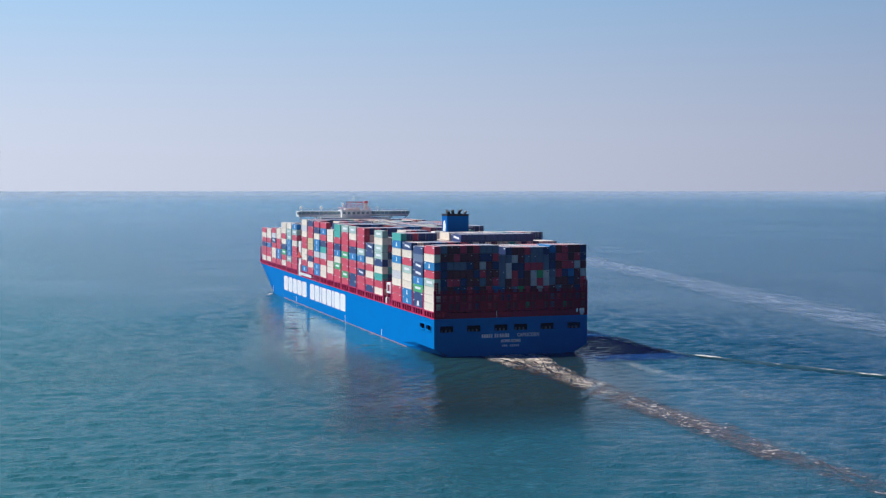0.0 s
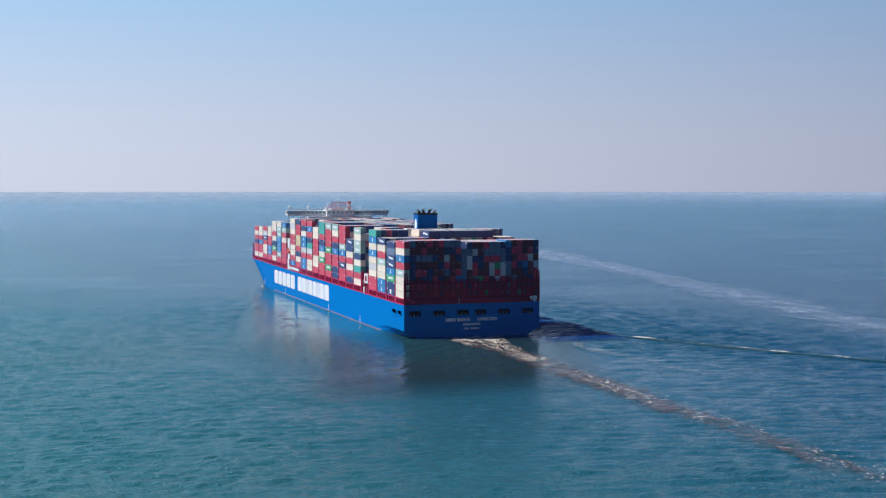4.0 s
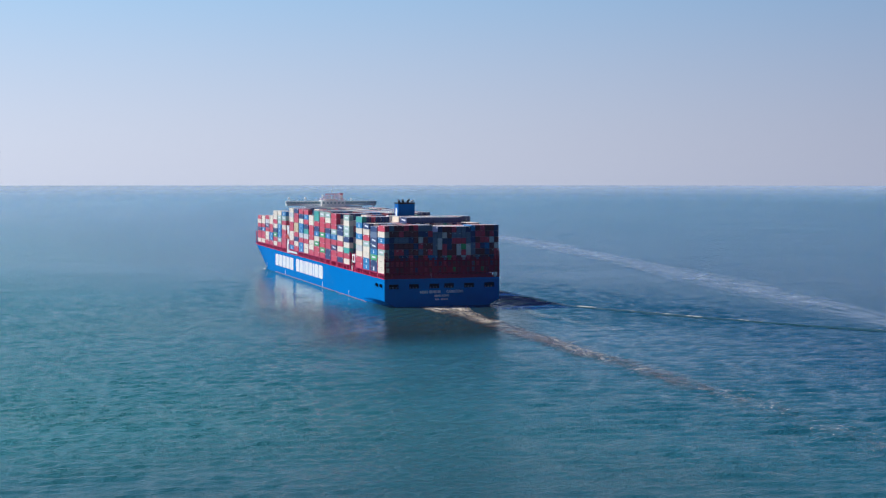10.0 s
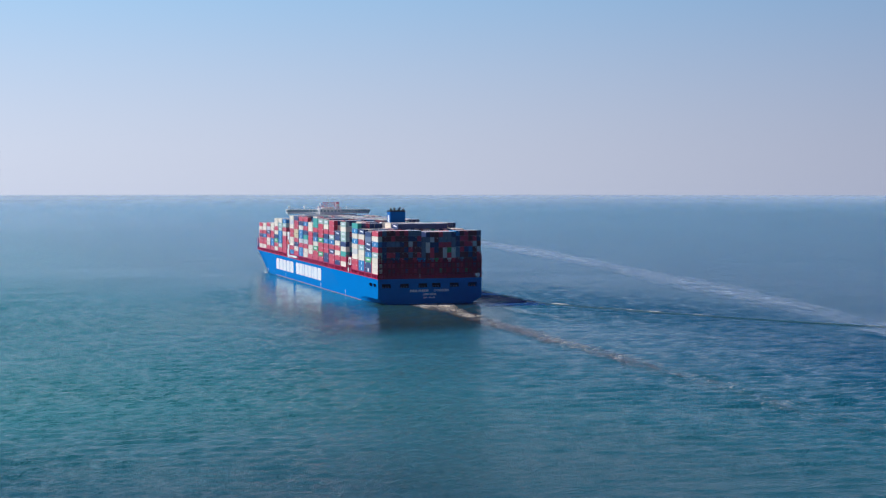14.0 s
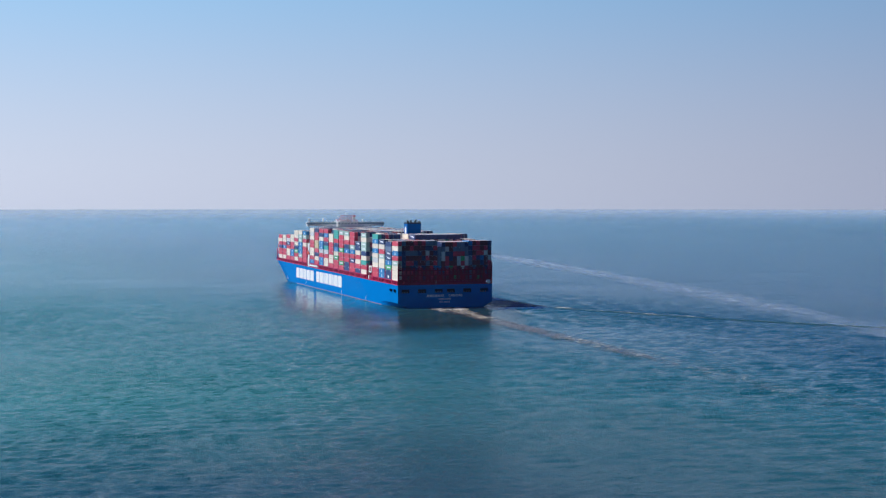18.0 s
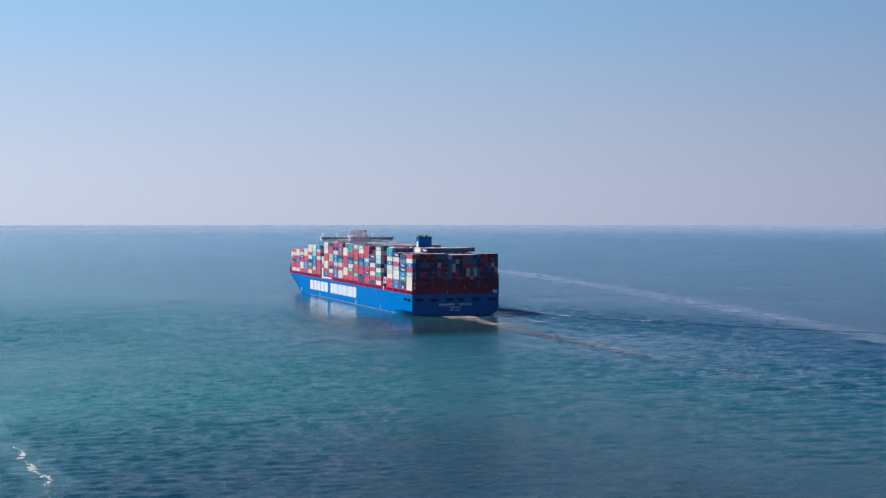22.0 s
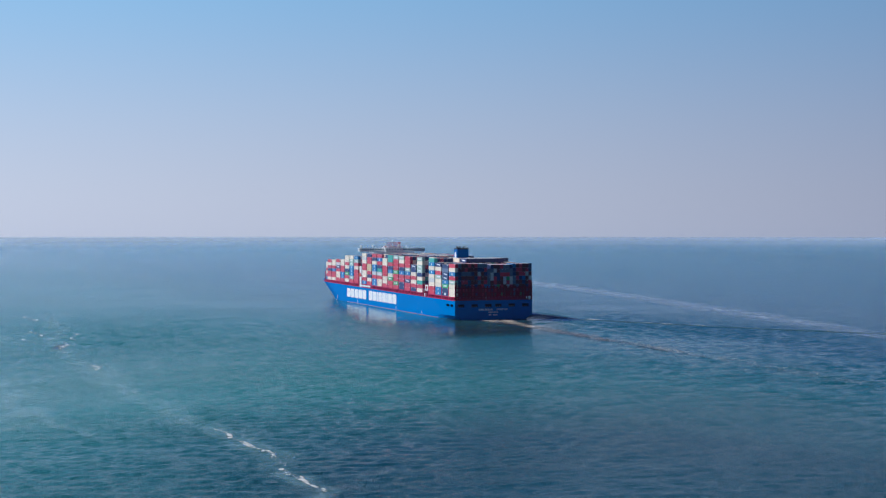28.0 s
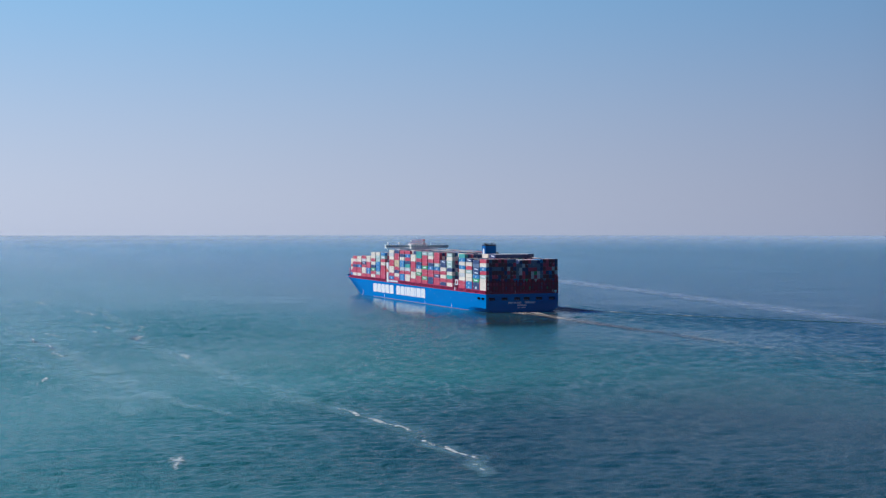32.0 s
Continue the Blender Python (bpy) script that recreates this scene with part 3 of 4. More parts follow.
    # tug and draught marks
    for y, z0, z1, w in ((70, -0.4, 2.2, 0.4), (131, -0.6, 2.2, 0.45), (236, -0.4, 2.4, 0.4), (300, 0.2, 3.4, 0.5)):
        x = -BEAM if y < 272 else -bow_half((y - 270) / 108, 0.25)
        part("draught_mark", boxes((x - 0.06, x + 0.05, y - w / 2, y + w / 2, z0, z1)), LETTER, ship, "white draught mark")
    return hull


hull = build_hull()


def rounded_bar(y0, y1, z0, z1, x, r, thick=0.05):
    """A rounded plate on the port side."""
    bm = bmesh.new()
    pts = []
    for cy, cz, a0 in ((y1 - r, z1 - r, 0), (y0 + r, z1 - r, 90), (y0 + r, z0 + r, 180), (y1 - r, z0 + r, 270)):
        for k in range(5):
            a = radians(a0 + 22.5 * k)
            pts.append((cy + r * math.cos(a), cz + r * math.sin(a)))
    outer = [bm.verts.new((x - thick, y, z)) for y, z in pts]
    inner = [bm.verts.new((x + 0.01, y, z)) for y, z in pts]
    bm.faces.new(outer)
    for k in range(len(pts)):
        j = (k + 1) % len(pts)
        bm.faces.new([outer[k], inner[k], inner[j], outer[j]])
    bmesh.ops.recalc_face_normals(bm, faces=bm.faces[:])
    return bm


def build_hull_marks():
    # the owner's mark along the side, as plain white blocks
    y = 268.2
    for w in (10.6, 10.6, 10.0, 10.6, 10.6):
        part("name_block", rounded_bar(y - w, y, 3.5, 11.1, -BEAM, 1.6), LETTER, ship, "white painted block of the owner's mark")
        y -= w + 1.15
    y = 203.2
    for w in (9.8, 10.0, 4.0, 9.4, 9.4, 4.0, 10.4, 9.8):
        part("name_block", rounded_bar(y - w, y, 3.6, 11.2, -BEAM, 1.0 if w < 5 else 1.4), LETTER, ship, "white painted block of the owner's mark")
        y -= w + 0.85
    # on the transom
    def lettering(text, x, z, size, squeeze=1.0):
        cu = bpy.data.curves.new("lettering", "FONT")
        cu.body, cu.size, cu.align_x, cu.align_y, cu.extrude = text, size, "LEFT", "CENTER", 0.02
        cu.space_character, cu.offset = 1.12, 0.09
        tmp = bpy.data.objects.new("lettering", cu)
        scene.collection.objects.link(tmp)
        dg = bpy.context.evaluated_depsgraph_get()
        me = bpy.data.meshes.new_from_object(tmp.evaluated_get(dg))
        bpy.data.objects.remove(tmp)
        for v in me.vertices:
            v.co = Vector((x + v.co.x * squeeze, -0.03 - v.co.z, z + v.co.y))
        me.materials.clear()
        part("lettering", me, LETTER, ship, "white welded lettering")
        return me
    x = -11.6
    for k, w in enumerate([0.86] * 5 + [0.5] + [0.86] * 2 + [0.35] + [0.86] * 2 + [0.35] + [0.86] * 2):
        if k != 5:
            part("lettering_bar", boxes((x, x + w - 0.22, -0.05, 0.0, 5.45, 6.8)), LETTER, ship)
        x += w
    lettering("CAPRICORN", 1.9, 6.1, 1.75, 0.80)
    lettering("HONG", -4.3, 4.1, 1.35, 0.82)
    lettering("KONG", -0.3, 4.1, 1.35, 0.82)
    for k in range(9):
        if k != 3:
            part("lettering_bar", boxes((-3.9 + k * 0.75, -3.9 + k * 0.75 + 0.5, -0.05, 0.0, 2.0, 2.8)), LETTER, ship)


build_hull_marks()

# ---- containers ----
ROWS, PITCH, BOX_W, BOX_L = 24, 2.435, 2.28, 12.19
AFT = [0.6, 14.5, 28.7, 42.9]
MID = [69.4 + 14.15 * k for k in range(11)]
FORE = [235.2 + 14.2 * k for k in range(8)]
BAYS = AFT + MID + FORE
# outer port row of each bay, from the top tier down
PORT = ["RWBRGWWW", "NLMMBgNK", "MWRGWWBB", "TBWBWPWRR",
        "GWGGNWTRW", "MNWRWRN", "RRRGBRMRR", "GWRNBRRNN", "GRRRgRRgR", "TTRNBWgRR", "WWRRRWWR", "RBRNTPRWW", "RNWBBPRBB",
        "NRRYYRNWR", "WPWRRWWRB",
        "BGRWRRRR", "WGGBBBGR", "WWRWNgRW", "WWRRBBR", "RPMRWWR", "WWRBRRW", "RWRNRRW", "WWRWRB"]
# the aftermost bay seen from astern, port to starboard
STERN = ["RLRRRRRLLLLNRRRLLNBRRRRN", "PRRRRRRNNRRLPRLLLLNRRRRN", "NNLLLNRPRNLPNNRRRLNRRRPR", "RNRRRRNRRRLPRNRPgPLRNBRP",
         "RNRRNRRLRRLRRRRPRPLRRNRR", "RNRNNRNRRBBRLgRRPRRLRRNR", "RRDRRRNRRDRPRRRDRNRRRRDR", "RRDRLDRRNRRRRPRLRRDRRPRR"]


def container_shape(bm, cx, cy, cz):
    """One box with its posts and rails proud of the walls; cz is its underside."""
    w, l, h = BOX_W / 2, BOX_L / 2, 2.79
    s, d = 0.14, 0.06
    c = [bm.verts.new((cx + sx * w, cy + sy * l, cz + z)) for z in (0, h) for sx, sy in ((-1, -1), (1, -1), (1, 1), (-1, 1))]
    bm.faces.new([c[3], c[2], c[1], c[0]])
    bm.faces.new(c[4:8])
    for k in range(4):
        j = (k + 1) % 4
        q = [c[k], c[j], c[j + 4], c[k + 4]]
        a, b = q[0].co, q[1].co
        along = (b - a).normalized()
        inward = Vector((-along.y, along.x, 0)) * d
        i = [bm.verts.new(a + along * s + Vector((0, 0, s)) + inward), bm.verts.new(b - along * s + Vector((0, 0, s)) + inward),
             bm.verts.new(b - along * s + Vector((0, 0, h - s)) + inward), bm.verts.new(a + along * s + Vector((0, 0, h - s)) + inward)]
        for e in range(4):
            g = (e + 1) % 4
            bm.faces.new([q[e], q[g], i[g], i[e]])
        bm.faces.new(i)
    for bx in (-0.78, -0.34, 0.34, 0.78):      # locking bars of the doors
        y = cy - l
        v = [bm.verts.new((cx + bx + dx, y + dy, cz + z)) for z in (0.2, h - 0.2) for dx, dy in ((-0.05, d), (-0.03, -0.01), (0.03, -0.01), (0.05, d))]
        for k in range(3):
            bm.faces.new([v[k], v[k + 1], v[k + 5], v[k + 4]])


def container_emblem(bm, marks):
    """One painted emblem on the side wall, a little proud of it; its outline in metres along and up."""
    outline = {1: ((-0.9, 0.6), (-0.9, 1.2), (-0.55, 1.2), (-0.55, 2.2), (0.55, 2.2), (0.55, 1.2), (0.9, 1.2), (0.9, 0.6)),     # small emblem
               2: ((-3.6, 0.8), (-3.6, 1.6), (2.9, 2.1), (2.9, 1.3)),      # long slanted emblem
               3: ((-3.4, 1.0), (-3.4, 1.9), (3.4, 1.9), (3.4, 1.0)),      # broad lettering as a bar
               4: ((-1.3, 0.5), (-1.3, 2.3), (1.3, 2.3), (1.3, 0.5)),      # square label
               5: ((-5.5, 2.1), (-5.5, 2.45), (-3.9, 2.45), (-3.9, 2.1))}  # small code in the corner
    bm.faces.new([bm.verts.new((-BOX_W / 2 + 0.03, y, z)) for y, z in outline[marks]])


CODE = {"M": ("N", 2), "K": ("N", 4), "B": ("B", 1), "g": ("g", 3), "G": ("G", 3), "W": ("W", 0), "R": ("R", 5), "N": ("N", 5)}
container_meshes = {}


def container_mesh(letter):
    """The box and the signs painted on it, each as (name, mesh)."""
    if letter not in container_meshes:
        colour, marks = CODE.get(letter[0], (letter[0], 0))
        bm = bmesh.new()
        container_shape(bm, 0, 0, 0)
        box_mesh, signs = shared("container", bm, BOX_MATS[colour]), []
        white = MARK_DARK if colour in "WPG" and marks != 3 else MARK_WHITE
        if marks:
            bm = bmesh.new()
            container_emblem(bm, marks)
            signs.append(("emblem", shared("emblem", bm, white)))
            bm = bmesh.new()
            bm.faces.new([bm.verts.new((-BOX_W / 2 + 0.03, y, z)) for y, z in ((4.4, 2.2), (4.4, 2.5), (5.6, 2.5), (5.6, 2.2))])
            signs.append(("code_plate", shared("code_plate", bm, white)))
        if "+" in letter:
            bm = bmesh.new()
            e = -BOX_L / 2 + 0.02
            bm.faces.new([bm.verts.new((px, e, pz)) for px, pz in ((0.25, 2.05), (0.8, 2.05), (0.8, 2.35), (0.25, 2.35))])
            signs.append(("door_plate", shared("door_plate", bm, white)))
        container_meshes[letter] = box_mesh, signs
    return container_meshes[letter]


def row_x(r):
    return (r - (ROWS - 1) / 2) * PITCH


def tiers_at(bay, r):
    t = len(PORT[bay])
    if r == 0:
        return t
    x = row_x(r)
    rng = random.Random(bay * 40 + r // 4)
    if bay == 0:
        return 7 if r == 10 else 8
    if bay == 1:
        return 8
    if bay == 2:
        return 9 if -8.7 < x < 19 else 8
    if bay == 3:
        return 8 if -14 < x < -8.7 else 9
    if bay == 5:
        return 7 if r < 9 else 8
    if bay == 10:
        return 9
    return max(5, t - (1 if rng.random() < 0.45 else 0))


def box_arrays():
    bm = bmesh.new()
    container_shape(bm, 0, 0, 0)
    bm.verts.index_update()
    co = np.array([v.co for v in bm.verts])
    fs = [[v.index for v in f.verts] for f in bm.faces]
    bm.free()
    return co, np.array(fs)


BOX_CO, BOX_FACES = box_arrays()


MARK_WORDS = ["", " with a white emblem", " with slanted white emblem", " with a pale bar", " with a white panel", ""]
cargo = []


def build_cargo():
    rng = random.Random(11)
    for bay, y0 in enumerate(BAYS):
        yc, z0 = y0 + BOX_L / 2, base_z(y0)
        limit = deck_half(y0 + BOX_L) + 0.15
        rows = [r for r in range(ROWS) if abs(row_x(r)) + BOX_W / 2 <= limit]
        single, joined = [], []
        for r in rows:
            n = tiers_at(bay, r)
            high = 2.78 if bay == 1 else 2.64 if bay >= 20 else 2.76 if bay >= 18 else 2.9
            if bay == 0 and 0 < r:      # standard and high boxes side by side
                high = 2.93 if row_x(r) < -4 else 2.81 if row_x(r) < 13.5 else 2.9
            for t in range(n):
                place = (row_x(r) + rng.uniform(-0.02, 0.02), yc + rng.uniform(-0.05, 0.05), z0 + t * high)
                if r == rows[0]:
                    s = PORT[bay]
                    single.append((s[min(len(s) - 1, n - 1 - t)] if t < len(s) else s[0], place))
                elif bay == 2 and t == 8:
                    single.append(("M" if row_x(r - 1) < -8.7 else "N", place))
                elif bay == 3 and t == 8 and row_x(r - 1) < -8.7 < row_x(r):
                    single.append(("W", place))
                elif bay == 1 and t == 7 and 13 < row_x(r) < 21:
                    single.append(("R", place))
                elif bay == 0 and t > 1:
                    letter = STERN[7 - t][r]
                    # stern shade put into the colour: most reds turn maroon
                    if letter == "R" and rng.random() < 0.6:
                        letter = "D"
                    if t == 6 and r == 10:
                        letter = "L"
                    if rng.random() < 0.3:
                        letter += "+"
                    single.append((letter, place))
                else:
                    joined.append(place)
        off = np.array(joined)
        co = (BOX_CO[None] + off[:, None]).reshape(-1, 3)
        fs = (BOX_FACES[None] + (np.arange(len(off)) * len(BOX_CO))[:, None, None]).reshape(-1, 4)
        me = bpy.data.meshes.new("container_block")
        me.from_pydata(co.tolist(), [], fs.tolist())
        me.materials.append(MIXED_BOXES if bay else RED_BOXES)
        block = new("container_block", me)
        tagged(block, "block of stacked steel containers in mixed colours on the deck", "containers", kind="stuff")
        cargo.append((block, (0.0, 0.0, 0.0)))
        for letter, place in single:
            box_mesh, signs = container_mesh(letter)
            c = new("container", box_mesh)
            c.location = place
            for sign, sign_mesh in signs:
                part(sign, sign_mesh, None, c)
            colour, marks = CODE.get(letter[0], (letter[0], 0))
            where = "doors facing astern" if bay == 0 and place[0] > row_x(0) + 1 else "at ship's side"
            tagged(c, f"{BOX_COLOURS[colour][0]} corrugated steel container{MARK_WORDS[marks]} {where}", "container", "containers on the ship")
            cargo.append((c, place))
        # hatch coaming and the pedestals of the outer rows
        h = min(25.0, limit - 3.5)
        zd = deck_z(y0)
        part("hatch_coaming", boxes((-h, h, y0 - 0.5, y0 + 12.6, zd - 0.05, z0 - 0.5)), DECK_RED, ship)
        hx = abs(row_x(rows[0])) + BOX_W / 2 - 0.3
        for side in (-1, 1):
            beam = part("pedestal_beam", boxes((side * hx - 0.35, side * hx + 0.35, y0 - 0.3, y0 + 12.5, z0 - 0.42, z0 - 0.02)), BRIDGE_RED, ship)
            for k in range(5):
                post = part("pedestal", PEDESTAL, None, beam)
                post.location = (side * hx, y0 + 0.1 + k * 3.0, zd - 0.1)
                post.scale = (1, 1, (z0 - 0.42 - zd + 0.1) / 2.0)


PEDESTAL = shared("pedestal", boxes((-0.28, 0.28, -0.3, 0.3, 0, 2.0), (-0.45, 0.45, -0.5, 0.5, 0, 0.25)), BRIDGE_RED)
build_cargo()

POST = shared("post", boxes((-0.25, 0.25, -0.35, 0.35, 0, 1.0)), BRIDGE_RED)
STERN_POST = shared("post", boxes((-0.25, 0.25, -0.35, 0.35, 0, 1.0)), SHADED_RED)


def build_lashing_bridges():
    gaps = []
    for a, b in zip(BAYS, BAYS[1:]):
        if b - a < 15:
            gaps.append((a + BOX_L + b) / 2)
    gaps += [AFT[-1] + BOX_L + 1.0, MID[0] - 1.0, MID[-1] + BOX_L + 1.0, FORE[0] - 1.0, FORE[-1] + BOX_L + 1.0]
    for y in gaps:
        z0, zd = base_z(y), deck_z(y)
        h = min(29.0, deck_half(y) - 0.4)
        levels = [z0 + 0.1, z0 + 2.9, z0 + 5.8]
        br = part("lashing_bridge", boxes((-h, h, y - 0.55, y + 0.55, levels[0] - 0.12, levels[0] + 0.12)), BRIDGE_RED, ship)
        for z in levels[1:]:
            part("platform", boxes((-h, h, y - 0.55, y + 0.55, z - 0.12, z + 0.12)), BRIDGE_RED, br)
        for z in levels:
            part("hand_rail", boxes((-h, h, y - 0.55, y - 0.47, z + 0.95, z + 1.05)), BRIDGE_RED, br)
        for x in (-h, -h / 3, h / 3, h):
            p = part("post", POST, None, br)
            p.location, p.scale = (x, y, zd - 0.05), (1, 1, z0 + 6.8 - zd)
    # the tall one across the stern
    y, zd = 0.28, DECK_AFT
    levels = [15.4, 18.3, 21.2]
    br = part("lashing_bridge", boxes((-29.2, 29.2, 0.02, 0.5, zd, zd + 0.7)), SHADED_RED, ship, "red lashing bridge across the stern, darkened as shaded")
    for z in levels:
        part("platform", boxes((-29.2, 29.2, 0.02, 0.5, z - 0.35, z + 0.35)), SHADED_RED, br)
        for up in (0.8, 1.3):
            part("hand_rail", boxes((-29.2, 29.2, 0.02, 0.08, z + up, z + up + 0.13)), SHADED_RED, br)
    for k in range(25):
        x = -29.0 + 58.0 * k / 24
        p = part("post", STERN_POST, None, br)
        p.location, p.scale = (x, 0.27, zd - 0.05), (1.3 if k % 2 else 1.7, 0.62, 22.6 - zd)
    for side in (-1, 1):
        tower = part("end_tower", boxes((side * 29.15 - 0.2, side * 29.15 + 0.2, 0.0, 0.5, zd, 25.4), (side * 28.0 - 0.15, side * 28.0 + 0.15, 0.05, 0.45, 21, 25.4),
                                        (side * 28.6 - 0.7, side * 28.6 + 0.7, 0.02, 0.5, 25.0, 25.3), (side * 28.6 - 0.7, side * 28.6 + 0.7, 0.02, 0.5, 23.2, 23.4)), SHADED_RED, br)
    # stacked panels between the stern's posts
    for k in range(24):
        if k % 3 == 1:
            x = -29.0 + 58.0 * (k + 0.5) / 24
            part("guard_panel", boxes((x - 0.9, x + 0.9, 0.1, 0.16, 15.8, 17.9)), SHADED_RED, br)
    part("life_raft", boxes((26.2, 28.0, -0.5, 0.0, 13.2, 15.2), (26.5, 27.7, -0.55, 0.0, 12.75, 13.2), bevel=0.15), WHITE, ship, "white life raft canister in its cradle")
    st = bmesh.new()
    rod(st, (-5.9, 0.1, DECK_AFT), (-5.9, 0.1, DECK_AFT + 2.6), 0.1)
    part("stern_light_pole", st, WHITE, ship)


build_lashing_bridges()


def build_funnel():
    # machinery casing between the aft bays and the rest
    part("engine_casing", boxes((-17, 17, 57.0, 67.4, DECK_AFT - 0.05, 38.5), bevel=0.1), GREY, ship, "grey engine casing below the funnel")
    part("casing_house", boxes((-11.0, -6.2, 57.2, 62.0, 38.45, 41.6), bevel=0.08), WHITE, ship, "small white deckhouse beside the funnel")
    fx0, fx1, fy0, fy1 = -5.2, 3.9, 59.0, 66.0
    funnel = part("funnel", boxes((fx0, fx1, fy0, fy1, 38.45, 48.1), bevel=0.25), FUNNEL_BLUE, ship, "dark blue funnel casing with a white oval mark")
    part("funnel_cap", boxes((fx0 - 0.12, fx1 + 0.12, fy0 - 0.12, fy1 + 0.12, 47.6, 48.4), bevel=0.1), BLACK, funnel)
    bm = bmesh.new()
    n = 24
    ring = [(62.6 + 1.7 * math.cos(2 * math.pi * k / n), 43.2 + 2.6 * math.sin(2 * math.pi * k / n)) for k in range(n)]
    bm.faces.new([bm.verts.new((fx0 - 0.05, y, z)) for y, z in ring][::-1])
    bmesh.ops.recalc_face_normals(bm, faces=bm.faces[:])
    part("funnel_mark", bm, LETTER, funnel)
    for x, y, r, h, lean in ((-4.1, 60.4, 0.55, 1.15, -0.7), (-2.0, 61.5, 0.65, 1.4, -0.4), (0.4, 60.8, 0.6, 1.4, 0.4), (2.6, 60.6, 0.55, 1.15, 0.8),
                             (-3.4, 64.2, 0.5, 1.5, -0.6), (1.6, 64.0, 0.55, 1.6, 0.8)):
        bm = bmesh.new()
        rod(bm, (x, y, 48.3), (x, y, 48.3 + h * 0.7), r, 12)
        rod(bm, (x, y, 48.3 + h * 0.55), (x + lean, y - 0.6, 48.3 + h * 1.05), r * 0.85, 12)
        part("exhaust_pipe", bm, GREY if lean > 0.7 else BLACK, funnel)
    # small white stores house at the ship's side, on red legs
    sh = part("side_house", boxes((-29.2, -26.2, 57.2, 63.0, 17.3, 21.5), bevel=0.12), WHITE, ship, "white box-shaped house at the side with a dark doorway")
    part("doorway", boxes((-29.24, -29.1, 58.6, 61.6, 18.2, 20.7)), DECK_RED, sh)
    legs = [(x - 0.2, x + 0.2, y - 0.2, y + 0.2, 12.6, 17.35) for x in (-28.8, -26.6) for y in (57.8, 62.4)]
    part("side_platform", boxes((-29.0, -26.4, 56.6, 68.0, 12.6, 12.9), *legs), BRIDGE_RED, sh)
    part("vent_box", boxes((-28.9, -27.6, 64.0, 65.6, 12.85, 15.4), bevel=0.1), WHITE, ship, "white ventilator box on the side deck")


build_funnel()


def build_house():
    y0, y1 = 225.2, 233.6
    house = part("deckhouse", boxes((-18.5, 18.5, y0, y1, DECK_AFT, 43.2), bevel=0.12), WHITE, ship, "white accommodation block")
    for side in (-1, 1):
        part("side_tower", boxes((side * 27.4 - 1.5, side * 27.4 + 1.5, 226.2, 231.5, 13.2, 31.0), bevel=0.1), WHITE, house)
        for k in range(5):
            part("landing", boxes((side * 23 - 4.6, side * 23 + 4.6, 226.4, 231.2, 17 + 4 * k, 17.25 + 4 * k)), WHITE, house)
        bm = boxes((side * 28.3 - 1.3, side * 28.3 + 1.3, 226.0, 233.0, 22.4, 24.2), bevel=0.5)
        boat = part("lifeboat", bm, ORANGE, ship, "orange-red enclosed lifeboat in its davits")
        part("canopy", boxes((side * 28.3 - 1.05, side * 28.3 + 1.05, 227.0, 232.4, 24.15, 25.6), bevel=0.45), ORANGE, boat)
        bm = bmesh.new()
        for y in (226.6, 232.4):
            rod(bm, (side * 26.4, y, 20), (side * 26.8, y, 27), 0.22)
            rod(bm, (side * 26.8, y, 27), (side * 28.6, y, 27.6), 0.2)
        part("davit", bm, WHITE, ship)
    # accommodation ladder stowed along the rail
    part("accommodation_ladder", boxes((-29.5, -28.7, 199.5, 226.5, 14.1, 14.75), (-29.55, -29.4, 199.5, 226.5, 14.75, 15.5), bevel=0.05), WHITE, ship, "white accommodation ladder stowed along the rail")
    part("ladder_platform", boxes((-29.6, -27.6, 225.0, 229.0, 13.5, 19.6), bevel=0.1), WHITE, ship)
    # bridge and its open wings
    wing = part("bridge_wing", boxes((-29.2, 29.2, 229.4, 235.0, 43.55, 44.0), (-29.2, 29.2, 229.4, 229.6, 44.0, 44.7), (-29.2, 29.2, 229.4, 235.2, 46.2, 46.45), bevel=0.05), WHITE, ship, "white bridge deck with open wings over the full beam")
    for k in range(26):
        x = -28.9 + 57.8 * k / 25
        part("window", boxes((x - 1.02, x + 1.02, 229.48, 229.56, 44.72, 46.18)), GLASS, wing, "dark bridge window")
        part("mullion", boxes((x - 1.16 - 0.09, x - 1.16 + 0.09, 229.42, 229.62, 44.7, 46.2)), WHITE, wing)
    for side in (-1, 1):
        part("wing_end", boxes((side * 29.2 - 0.1, side * 29.2 + 0.1, 229.4, 235.2, 44.0, 46.2)), WHITE, wing)
        bm = bmesh.new()
        rod(bm, (side * 28.7, 231, 43.6), (side * 24.5, 231, 36.5), 0.3)
        rod(bm, (side * 20.5, 231, 43.6), (side * 18.4, 231, 38.5), 0.3)
        part("wing_bracket", bm, WHITE, wing)
    for x in (-29.0, -22, -15, 15, 22, 29.0):
        part("rail_post", boxes((x - 0.06, x + 0.06, 229.45, 229.57, 46.45, 47.7)), WHITE, wing)
    part("hand_rail", boxes((-29.1, 29.1, 229.46, 229.56, 47.62, 47.74), (-29.1, 29.1, 229.46, 229.56, 47.12, 47.2)), WHITE, wing)
    top = part("wheelhouse", boxes((-7.4, 8.2, 226.6, 235.2, 43.1, 46.9), (-4.6, 3.2, 228.6, 234.4, 46.85, 47.9), bevel=0.1), WHITE, ship, "white wheelhouse block")
    for k in range(6):
        x = -6.0 + 2.5 * k
        part("window", boxes((x - 0.7, x + 0.7, 226.5, 226.62, 44.8, 46.0)), GLASS, top)
